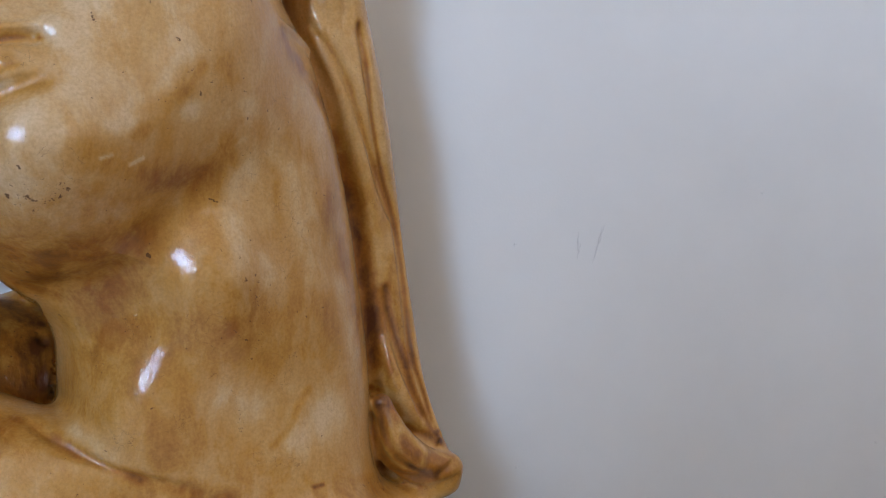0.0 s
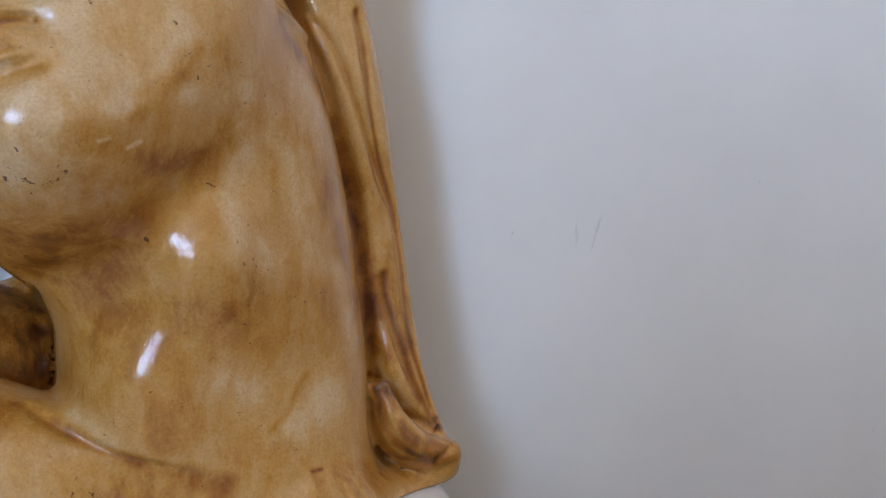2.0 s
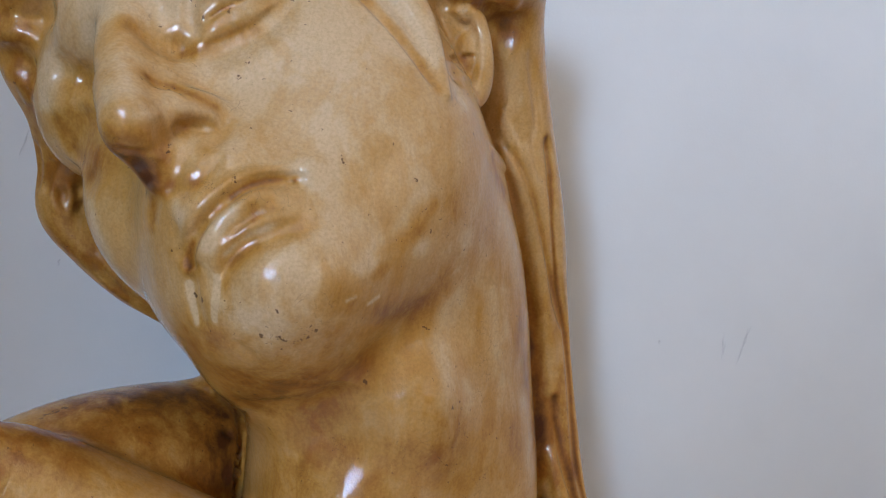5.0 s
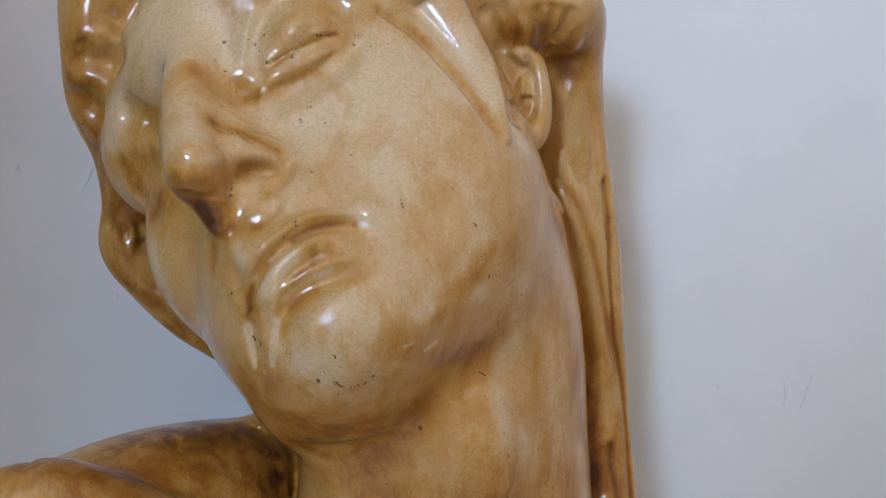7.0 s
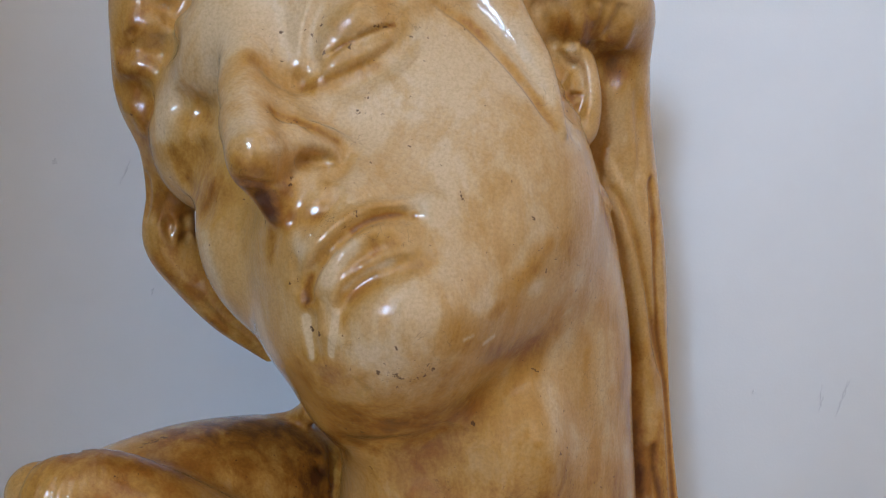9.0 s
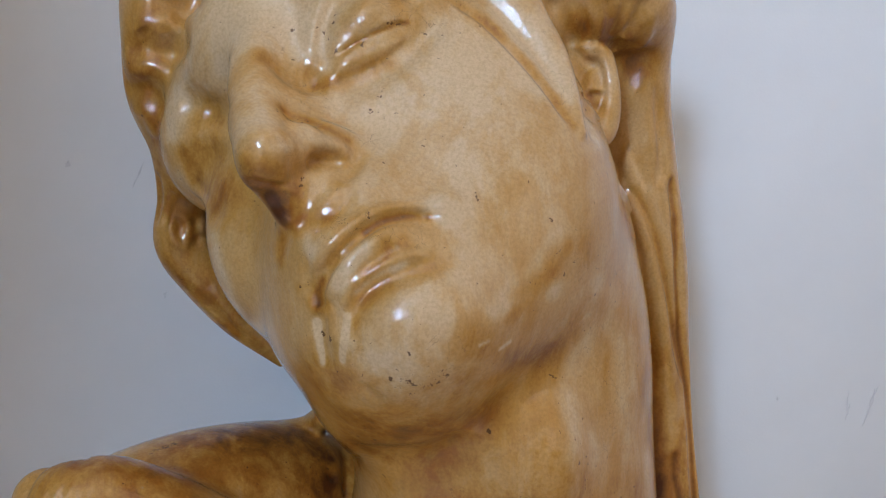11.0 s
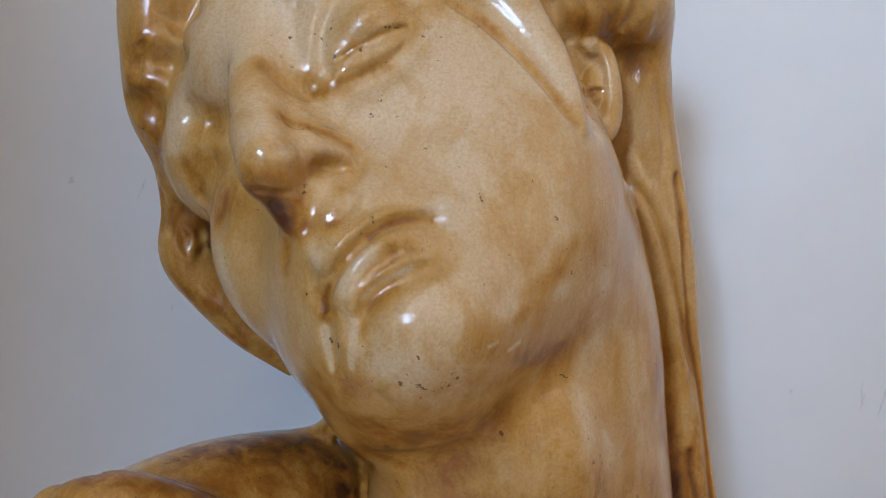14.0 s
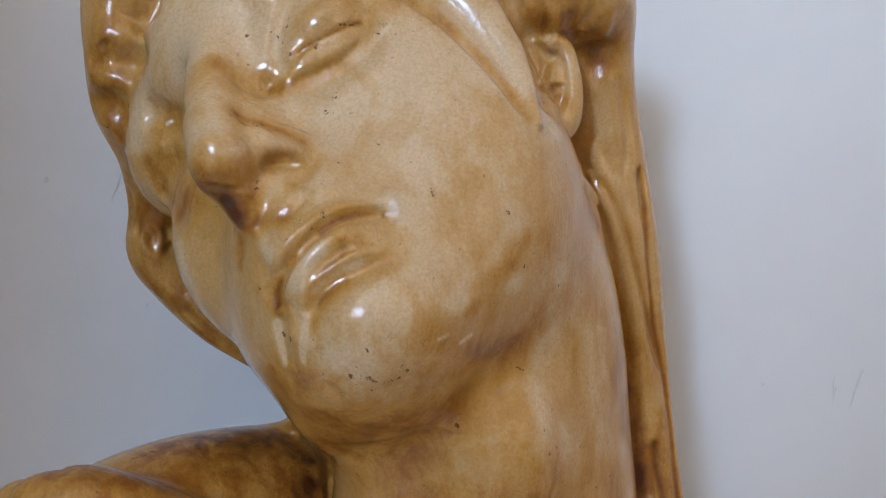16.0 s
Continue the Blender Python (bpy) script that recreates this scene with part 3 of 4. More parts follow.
line([(-0.2075, 0.3386, 1.6687), (-0.2095, 0.3372, 1.6584), (-0.2097, 0.3349, 1.6448)], 0.002, -0.0008, 0.35)
line([(-0.1988, 0.3345, 1.6444), (-0.1910, 0.3349, 1.6505), (-0.1817, 0.3362, 1.6561), (-0.1720, 0.3418, 1.6624)], 0.0013, 0.0018, 0.12)
line([(-0.2000, 0.3352, 1.6383), (-0.1902, 0.3351, 1.6423), (-0.1801, 0.3375, 1.6489), (-0.1705, 0.3424, 1.6583)], 0.0022, -0.0011, 0.25)
line([(-0.1967, 0.3348, 1.6355), (-0.1869, 0.3366, 1.6395), (-0.1766, 0.3392, 1.6472), (-0.1694, 0.3428, 1.6560)], 0.0016, 0.001, 0.3)
line([(-0.2058, 0.3392, 1.6690), (-0.1989, 0.3390, 1.6750), (-0.1875, 0.3410, 1.6793), (-0.1757, 0.3441, 1.6782), (-0.1672, 0.3453, 1.6702)], 0.004, 0.0036, 0.25)
# far eye and cheek
swell((-0.2490, 0.3476, 1.5777), (0.007, 0.009, 0.007), -0.003)
line([(-0.2761, 0.3645, 1.6057), (-0.2666, 0.3603, 1.6101), (-0.2555, 0.3562, 1.6114), (-0.2254, 0.3009, 1.6017)], 0.004, -0.0016, 0.35)
line([(-0.2768, 0.3672, 1.6000), (-0.2696, 0.3727, 1.5879), (-0.2553, 0.3559, 1.5793)], 0.003, -0.0012, 0.3)
# hair of the far side
line([(-0.3071, 0.3657, 1.6634), (-0.2923, 0.3671, 1.6637), (-0.2665, 0.3448, 1.6598)], 0.0065, -0.0022, 0.3)
line([(-0.3111, 0.3706, 1.6505), (-0.3001, 0.3672, 1.6524), (-0.2895, 0.3701, 1.6512), (-0.2663, 0.3447, 1.6512)], 0.0055, 0.0032, 0.25)
line([(-0.3138, 0.3758, 1.6427), (-0.3003, 0.3706, 1.6441), (-0.2883, 0.3718, 1.6452)], 0.0065, -0.002, 0.3)
line([(-0.3148, 0.3811, 1.6342), (-0.3036, 0.3744, 1.6356), (-0.2964, 0.3762, 1.6301), (-0.2908, 0.3722, 1.6187)], 0.005, 0.0028, 0.25)
line([(-0.3025, 0.3647, 1.6601), (-0.2999, 0.3668, 1.6571)], 0.003, 0.0024, 0.4)
line([(-0.2976, 0.3643, 1.6729), (-0.2866, 0.3707, 1.6723), (-0.2591, 0.3408, 1.6666)], 0.0055, 0.0026, 0.3)
line([(-0.3126, 0.3840, 1.6267), (-0.3036, 0.3815, 1.6239), (-0.2994, 0.3863, 1.6125)], 0.004, -0.002, 0.3)
line([(-0.3055, 0.4004, 1.5987), (-0.3046, 0.4052, 1.5862), (-0.3074, 0.4091, 1.5716)], 0.0028, 0.0024, 0.25)
line([(-0.2959, 0.4009, 1.5893), (-0.2992, 0.4041, 1.5807), (-0.2999, 0.4053, 1.5719)], 0.0024, 0.0022, 0.25)
swell((-0.2928, 0.4062, 1.5723), (0.0036, 0.005, 0.0045), -0.003)
line([(-0.2974, 0.4053, 1.5789), (-0.2949, 0.4066, 1.5651), (-0.2896, 0.4090, 1.5628), (-0.2897, 0.4093, 1.5731), (-0.2923, 0.4053, 1.5799)], 0.002, -0.0012, 0.15)
swell((-0.2848, 0.4165, 1.5726), (0.003, 0.005, 0.005), 0.002)
line([(-0.2869, 0.4099, 1.5784), (-0.2853, 0.4135, 1.5664), (-0.2547, 0.3604, 1.5566)], 0.0028, 0.0022, 0.25)
line([(-0.2770, 0.4162, 1.5434), (-0.2672, 0.4204, 1.5309), (-0.2574, 0.4269, 1.5181)], 0.0035, -0.0012, 0.3)
line([(-0.2789, 0.4171, 1.5373), (-0.2629, 0.4242, 1.5207), (-0.2478, 0.4337, 1.5089)], 0.0028, 0.0014, 0.3)
# ear folds
line([(-0.0973, 0.3768, 1.6449), (-0.0926, 0.4140, 1.6547), (-0.0882, 0.4150, 1.6564)], 0.0018, 0.0026, 0.2)
swell((-0.0943, 0.3716, 1.6366), (0.0042, 0.005, 0.0042), -0.003)
line([(-0.0951, 0.3765, 1.6402), (-0.0900, 0.3871, 1.6390), (-0.0856, 0.4120, 1.6427)], 0.002, -0.001, 0.3)
line([(-0.0928, 0.4189, 1.6728), (-0.0895, 0.4155, 1.6654), (-0.0889, 0.4148, 1.6581)], 0.0024, 0.0024, 0.25)
swell((-0.0917, 0.3639, 1.6251), (0.003, 0.004, 0.003), -0.0012)
# locks above the ear
line([(-0.1155, 0.4003, 1.6976), (-0.1071, 0.4050, 1.6884), (-0.1015, 0.4158, 1.6792)], 0.003, 0.0028, 0.25)
line([(-0.1060, 0.4002, 1.6994), (-0.0987, 0.4059, 1.6877), (-0.0946, 0.4136, 1.6775)], 0.003, 0.0028, 0.25)
line([(-0.0895, 0.4016, 1.6995), (-0.0846, 0.4102, 1.6885), (-0.0816, 0.4282, 1.6797)], 0.003, 0.0028, 0.25)
line([(-0.0798, 0.4056, 1.7015), (-0.0814, 0.4079, 1.6937), (-0.0857, 0.4180, 1.6852)], 0.003, 0.0028, 0.25)
line([(-0.0711, 0.4095, 1.7019), (-0.0742, 0.4125, 1.6928), (-0.0785, 0.4194, 1.6855)], 0.003, 0.0028, 0.25)
line([(-0.1106, 0.4033, 1.6961), (-0.1031, 0.4105, 1.6861), (-0.0979, 0.4155, 1.6764)], 0.0026, -0.0016, 0.3)
line([(-0.0966, 0.4021, 1.6936), (-0.0921, 0.4106, 1.6854), (-0.0923, 0.4142, 1.6764)], 0.0026, -0.0016, 0.3)
line([(-0.0838, 0.4047, 1.6995), (-0.0848, 0.4112, 1.6917)], 0.0026, -0.0016, 0.3)
line([(-0.0663, 0.4132, 1.6992), (-0.0670, 0.4230, 1.6879), (-0.0711, 0.4315, 1.6799)], 0.0026, -0.0016, 0.3)
swell((-0.0720, 0.4342, 1.6767), (0.01, 0.012, 0.01), -0.004)
# strands down the veil
line([(-0.0726, 0.4474, 1.6318), (-0.0679, 0.4481, 1.6199), (-0.0600, 0.4504, 1.6070), (-0.0529, 0.4514, 1.5893)], 0.0024, -0.0016, 0.2)
line([(-0.0768, 0.3877, 1.6068), (-0.0686, 0.4199, 1.6025), (-0.0607, 0.4471, 1.5969)], 0.0024, -0.002, 0.2)
line([(-0.0672, 0.4389, 1.6777), (-0.0622, 0.4448, 1.6551), (-0.0554, 0.4487, 1.6287)], 0.005, -0.0014, 0.35)
line([(-0.0577, 0.4433, 1.6703), (-0.0536, 0.4491, 1.6443), (-0.0493, 0.4514, 1.6173)], 0.0026, 0.002, 0.25)
line([(-0.0437, 0.4569, 1.6029), (-0.0383, 0.4595, 1.5787), (-0.0316, 0.4651, 1.5529)], 0.0018, 0.0018, 0.15)
line([(-0.0577, 0.4486, 1.6183), (-0.0472, 0.4550, 1.5768), (-0.0391, 0.4613, 1.5212), (-0.0274, 0.4646, 1.4608)], 0.004, -0.0018, 0.25)
line([(-0.0671, 0.4463, 1.6267), (-0.0596, 0.4476, 1.5999), (-0.0535, 0.4504, 1.5761)], 0.003, -0.0014, 0.3)
line([(-0.0536, 0.4501, 1.6279), (-0.0517, 0.4500, 1.6127), (-0.0457, 0.4523, 1.5948)], 0.002, 0.0016, 0.25)
line([(-0.0280, 0.4643, 1.4576), (-0.0226, 0.4610, 1.4358), (-0.0118, 0.4619, 1.4102), (-0.0005, 0.4649, 1.3951)], 0.0022, 0.0022, 0.2)
line([(-0.0265, 0.4395, 1.4120), (-0.0188, 0.4366, 1.3945), (-0.0068, 0.4416, 1.3840)], 0.003, -0.0014, 0.3)
# broken foot beside the knot
line([(-0.0315, 0.4353, 1.3768), (-0.0236, 0.4453, 1.3774), (-0.0098, 0.4452, 1.3762)], 0.0024, 0.0016, 0.3)
line([(-0.0021, 0.4451, 1.3753), (0.0040, 0.4481, 1.3791), (0.0088, 0.4539, 1.3830)], 0.0018, 0.0016, 0.3)
line([(-0.0005, 0.4496, 1.3693), (0.0066, 0.4509, 1.3720), (0.0117, 0.4530, 1.3751)], 0.0016, 0.0014, 0.3)
line([(-0.2769, 0.3609, 1.6271), (-0.2647, 0.3555, 1.6245), (-0.2563, 0.3533, 1.6221), (-0.2305, 0.3080, 1.6102)], 0.0062, 0.006, 0.3)
# edge of the hair band on the cheek
line([(-0.1581, 0.3514, 1.6774), (-0.1426, 0.3554, 1.6691), (-0.1263, 0.3537, 1.6546), (-0.1128, 0.3514, 1.6401), (-0.1020, 0.3509, 1.6262)], 0.002, 0.0022, 0.15)
# hollows and swellings of the neck
swell((-0.1149, 0.3506, 1.5139), (0.02, 0.02, 0.02), -0.002)
swell((-0.0995, 0.3567, 1.4851), (0.02, 0.02, 0.03), 0.006)
swell((-0.1257, 0.3597, 1.4321), (0.024, 0.024, 0.026), 0.0085)
line([(-0.1751, 0.3578, 1.4811), (-0.2056, 0.4287, 1.4522), (-0.2034, 0.4162, 1.4282)], 0.003, 0.002, 0.3)
line([(-0.0726, 0.3863, 1.4079), (-0.0670, 0.3922, 1.4211), (-0.0636, 0.3960, 1.4298)], 0.004, -0.0008, 0.35)
# hollow round the knot
line([(-0.0332, 0.4394, 1.4165), (-0.0299, 0.4362, 1.4021), (-0.0217, 0.4352, 1.3883), (-0.0083, 0.4445, 1.3777)], 0.0032, 0.003, 0.2)
line([(-0.0260, 0.4411, 1.4140), (-0.0168, 0.4413, 1.3994), (-0.0046, 0.4454, 1.3866)], 0.0036, -0.0018, 0.3)
# throat
swell((-0.0979, 0.3653, 1.4848), (0.018, 0.022, 0.024), 0.008)
swell((-0.1421, 0.369, 1.4169), (0.028, 0.028, 0.028), 0.0125)
swell((-0.1377, 0.3586, 1.4701), (0.016, 0.02, 0.014), -0.003)
# edge of the jaw
line([(-0.0989, 0.3389, 1.5722), (-0.1032, 0.3355, 1.5636), (-0.1108, 0.3296, 1.5527), (-0.1216, 0.3191, 1.5459), (-0.1275, 0.3139, 1.5386)], 0.007, -0.0006)
# crease between chin and neck
line([(-0.1802, 0.3546, 1.4833), (-0.1552, 0.3495, 1.4833), (-0.1415, 0.3503, 1.4861), (-0.1303, 0.3455, 1.4977)], 0.011, 0.0035, 0.3)
# collar fold
line([(-0.1843, 0.3645, 1.4261), (-0.1668, 0.3587, 1.4171), (-0.1493, 0.358, 1.4091), (-0.1302, 0.3598, 1.401), (-0.1142, 0.3644, 1.3948), (-0.0957, 0.3715, 1.3868)], 0.003, 0.0026, 0.35)
# folds of the veil
line([(-0.0645, 0.4489, 1.6156), (-0.052, 0.4511, 1.592), (-0.0442, 0.4551, 1.5682), (-0.0364, 0.4634, 1.5426), (-0.0312, 0.4676, 1.5264), (-0.0266, 0.4705, 1.515)], 0.003, 0.0035, 0.1)
line([(-0.0311, 0.4633, 1.4789), (-0.0279, 0.4624, 1.4598), (-0.0201, 0.4607, 1.4361), (-0.011, 0.4605, 1.4122), (-0.001, 0.462, 1.3942)], 0.0028, 0.0035, 0.1)
line([(-0.0461, 0.4555, 1.6239), (-0.0414, 0.4567, 1.6005), (-0.0378, 0.4584, 1.5694), (-0.0336, 0.4666, 1.5413), (-0.0273, 0.4718, 1.5169), (-0.0219, 0.4704, 1.4884), (-0.0184, 0.4679, 1.461), (-0.0147, 0.4644, 1.4372), (-0.0078, 0.4641, 1.4147), (-0.0004, 0.4645, 1.3959)], 0.0026, 0.0035, 0.05)
line([(-0.0691, 0.4498, 1.6142), (-0.0566, 0.4509, 1.5903), (-0.0472, 0.456, 1.5589), (-0.0386, 0.4637, 1.5235), (-0.0324, 0.4639, 1.4949)], 0.0036, -0.0032, 0.15)
line([(-0.0315, 0.4612, 1.4502), (-0.024, 0.4584, 1.4252), (-0.0131, 0.4593, 1.4059)], 0.004, -0.0027, 0.3)
line([(-0.0448, 0.4537, 1.5942), (-0.0397, 0.4595, 1.5642), (-0.0356, 0.4669, 1.5429)], 0.0024, -0.0016, 0.2)
line([(-0.0381, 0.463, 1.4209), (-0.0284, 0.4493, 1.4116), (-0.0155, 0.4595, 1.3981), (0.0003, 0.461, 1.3913)], 0.0036, 0.0049, 0.05)
line([(-0.028, 0.4384, 1.3973), (-0.0187, 0.4377, 1.3885), (-0.0064, 0.4424, 1.3818)], 0.0035, -0.0022, 0.3)
line([(-0.0712, 0.4475, 1.6348), (-0.0671, 0.4481, 1.6249), (-0.0591, 0.4507, 1.6093), (-0.0511, 0.4531, 1.5885)], 0.0022, -0.0022, 0.2)
line([(-0.0719, 0.4497, 1.6199), (-0.0686, 0.4494, 1.6125), (-0.061, 0.4485, 1.5979), (-0.0528, 0.4504, 1.5779)], 0.0022, -0.0024, 0.2)
# pooled glaze; far shoulder, under-chin and neck-veil gap also hold painted-in shade
stain('glaze_and_shade', [(-0.132, 0.3422, 1.4997), (-0.1386, 0.3614, 1.4499), (-0.1261, 0.3624, 1.3998), (-0.0792, 0.3795, 1.3823)], 0.07, 0.35)
stain('glaze_and_shade', [(-0.0897, 0.3617, 1.4955), (-0.0844, 0.375, 1.4489), (-0.0748, 0.3837, 1.3945)], 0.05, 0.3)
stain('glaze_and_shade', [(-0.1595, 0.3362, 1.4923), (-0.1476, 0.3525, 1.4873), (-0.1331, 0.3521, 1.4924)], 0.026, 0.9)
stain('glaze_and_shade', [(-0.1379, 0.359, 1.4799), (-0.1526, 0.3656, 1.4591), (-0.1582, 0.3674, 1.436)], 0.03, 0.55)
stain('glaze_and_shade', [(-0.1011, 0.3592, 1.4657), (-0.0915, 0.3731, 1.4361), (-0.114, 0.3632, 1.4124)], 0.03, 0.45)
stain('glaze_and_shade', [(-0.0672, 0.3889, 1.554), (-0.0508, 0.4205, 1.501), (-0.0406, 0.4336, 1.4412)], 0.01, 0.5)
stain('glaze_and_shade', [(-0.1823, 0.3554, 1.4206), (-0.1571, 0.3534, 1.4043), (-0.1263, 0.3631, 1.3869)], 0.022, 0.6)
stain('glaze_and_shade', [(-0.2623, 0.3593, 1.6246), (-0.2615, 0.3566, 1.6033), (-0.2482, 0.3449, 1.5874)], 0.012, 0.7)
stain('glaze_and_shade', [(-0.3009, 0.3663, 1.6693), (-0.2978, 0.37, 1.6438), (-0.2964, 0.3824, 1.6198), (-0.2969, 0.4039, 1.5867), (-0.2908, 0.409, 1.5587), (-0.2642, 0.4255, 1.5227), (-0.2462, 0.4345, 1.5081)], 0.02, 0.75)
# far shoulder: glaze brown that also carries its shade in the colour
stain('glaze_and_shade', [(-0.2698, 0.3416, 1.4623), (-0.2544, 0.3936, 1.4573), (-0.2247, 0.4224, 1.4626), (-0.2089, 0.4224, 1.45)], 0.035, 0.75)
stain('glaze_and_shade', [(-0.2941, 0.328, 1.4607), (-0.2687, 0.3398, 1.4605)], 0.02, 0.55)
stain('glaze_and_shade', [(-0.0647, 0.4487, 1.6105), (-0.0566, 0.4519, 1.5757), (-0.0418, 0.4627, 1.5172)], 0.012, 0.35)
stain('glaze_and_shade', [(-0.101, 0.3364, 1.5696), (-0.1038, 0.3342, 1.5624), (-0.1119, 0.3275, 1.5533)], 0.007, 0.6)
stain('glaze_and_shade', [(-0.1473, 0.3113, 1.5142), (-0.1685, 0.309, 1.5143), (-0.1829, 0.313, 1.5166)], 0.016, 0.8)
stain('glaze_and_shade', [(-0.0273, 0.466, 1.4917), (-0.0248, 0.4642, 1.4629), (-0.016, 0.4615, 1.4215), (-0.0093, 0.4625, 1.406), (0.0003, 0.4623, 1.3919)], 0.006, 0.9)
stain('crease_dark', [(-0.0367, 0.4631, 1.4128), (-0.0335, 0.4428, 1.3983), (-0.0283, 0.4429, 1.3851), (-0.0156, 0.445, 1.376), (-0.0016, 0.4449, 1.3762)], 0.0042, 0.8)
# gap between neck and veil, its shade put into the colour as brown
stain('glaze_and_shade', [(-0.0734, 0.3906, 1.599), (-0.0642, 0.4145, 1.5801), (-0.0576, 0.4572, 1.5541), (-0.0488, 0.4633, 1.5201), (-0.041, 0.4629, 1.4787), (-0.0351, 0.4608, 1.4374)], 0.0075, 1.2)
stain('glaze_and_shade', [(-0.0547, 0.3945, 1.3806), (-0.0288, 0.4316, 1.3724)], 0.012, 0.6)
# worn patches
stain('worn', [(-0.1518, 0.3011, 1.5438), (-0.1617, 0.3017, 1.5262), (-0.1472, 0.3067, 1.5211)], 0.022, 0.8)
stain('worn', [(-0.1674, 0.3298, 1.6199), (-0.1445, 0.3369, 1.6396), (-0.1525, 0.3211, 1.5989)], 0.035, 0.7)
stain('worn', [(-0.1298, 0.3295, 1.6133), (-0.1165, 0.3285, 1.5915), (-0.1352, 0.3122, 1.5666)], 0.03, 0.45)
stain('worn', [(-0.2242, 0.3367, 1.6047), (-0.2039, 0.2895, 1.5987)], 0.006, 0.5)
stain('worn', [(-0.2781, 0.3632, 1.6403), (-0.2824, 0.3659, 1.6113)], 0.008, 0.8)
stain('worn', [(-0.2434, 0.3381, 1.6505), (-0.2267, 0.3394, 1.6544)], 0.028, 0.9)
stain('worn', [(-0.2239, 0.3128, 1.6257), (-0.2133, 0.2943, 1.6111)], 0.01, 0.6)
stain('worn', [(-0.0903, 0.3657, 1.5104), (-0.0882, 0.3624, 1.4924)], 0.009, 0.8)
stain('worn', [(-0.0681, 0.3901, 1.4104), (-0.0562, 0.4024, 1.4203)], 0.013, 0.8)
stain('worn', [(-0.0827, 0.3591, 1.5666), (-0.0866, 0.3687, 1.5282)], 0.012, 0.5)
stain('worn', [(-0.0693, 0.3862, 1.5404), (-0.0609, 0.3994, 1.4872)], 0.008, 0.5)
stain('worn', [(-0.1642, 0.3013, 1.5399), (-0.148, 0.3057, 1.5223)], 0.016, 0.3)
stain('worn', [(-0.1798, 0.3319, 1.6218), (-0.168, 0.3256, 1.6098)], 0.014, 0.7)
stain('crease_dark', [(-0.0644, 0.4484, 1.6155), (-0.0521, 0.4523, 1.5922), (-0.0443, 0.4568, 1.5684), (-0.0365, 0.466, 1.5428), (-0.0313, 0.4712, 1.5266), (-0.0267, 0.4738, 1.5151)], 0.002, 0.5)
stain('crease_dark', [(-0.0311, 0.4633, 1.4789), (-0.028, 0.4642, 1.4596), (-0.0201, 0.4625, 1.4358), (-0.011, 0.4625, 1.4117), (-0.001, 0.4641, 1.3937)], 0.002, 0.6)
stain('crease_dark', [(-0.0461, 0.4555, 1.6239), (-0.0415, 0.4589, 1.601), (-0.038, 0.4602, 1.5697), (-0.0337, 0.4683, 1.5415), (-0.0274, 0.4738, 1.517), (-0.0219, 0.4728, 1.4884), (-0.0184, 0.4701, 1.4608), (-0.0147, 0.4666, 1.4369), (-0.0078, 0.4665, 1.4143), (-0.0004, 0.465, 1.3958)], 0.0017, 0.8)
stain('crease_dark', [(-0.1864, 0.3636, 1.4262), (-0.1676, 0.3604, 1.4167), (-0.15, 0.3598, 1.4087), (-0.1308, 0.3615, 1.4005)], 0.003, 0.3)
stain('glaze_and_shade', [(-0.1676, 0.3604, 1.4167), (-0.15, 0.3598, 1.4087), (-0.1308, 0.3615, 1.4005), (-0.1146, 0.3659, 1.3944), (-0.0957, 0.3715, 1.3868)], 0.008, 0.9)
# far shoulder and its recess at the neck, shade painted over the glaze
stain('glaze_and_shade', [(-0.2249, 0.4186, 1.4604), (-0.2072, 0.4175, 1.4407), (-0.2135, 0.4075, 1.4308)], 0.022, 1.1)
stain('crease_dark', [(-0.1819, 0.375, 1.473), (-0.2044, 0.4288, 1.4509), (-0.2013, 0.4196, 1.4289)], 0.004, 0.5)
stain('glaze_and_shade', [(-0.1361, 0.3538, 1.4899), (-0.1183, 0.3594, 1.4654), (-0.0895, 0.3618, 1.4756)], 0.03, 0.6)
stain('worn', [(-0.0961, 0.371, 1.4339), (-0.0849, 0.3788, 1.4274)], 0.012, 0.8)
stain('worn', [(-0.1586, 0.3626, 1.4194), (-0.1421, 0.3584, 1.4106)], 0.005, 0.8)
stain('crease_dark', [(-0.0381, 0.463, 1.4209), (-0.0289, 0.4608, 1.4092), (-0.0155, 0.462, 1.3976), (0.0003, 0.461, 1.3913)], 0.0024, 0.9)
stain('glaze_and_shade', [(-0.2224, 0.4593, 1.4696), (-0.1802, 0.3546, 1.4833), (-0.1563, 0.3562, 1.4818), (-0.1422, 0.3562, 1.4848), (-0.1303, 0.3455, 1.4977)], 0.006, 0.9)
# lips, nose and eye; under the nose and brow the brown also paints shade
stain('crease_dark', [(-0.1508, 0.3140, 1.5800), (-0.1581, 0.3120, 1.5794), (-0.1668, 0.3075, 1.5763), (-0.1723, 0.3049, 1.5716)], 0.0015, 0.9)
stain('glaze_and_shade', [(-0.1583, 0.3110, 1.5826), (-0.1699, 0.3052, 1.5797), (-0.1771, 0.3016, 1.5733), (-0.1844, 0.3003, 1.5637), (-0.1891, 0.3048, 1.5550)], 0.0035, 0.35)
stain('glaze_and_shade', [(-0.1769, 0.3036, 1.5667), (-0.1816, 0.3033, 1.5609), (-0.1865, 0.3055, 1.5537), (-0.1884, 0.3075, 1.5474), (-0.1866, 0.3055, 1.5424)], 0.0045, 0.8)
stain('crease_dark', [(-0.1863, 0.3054, 1.5540), (-0.1884, 0.3075, 1.5474), (-0.1875, 0.3073, 1.5434)], 0.0014, 0.5)
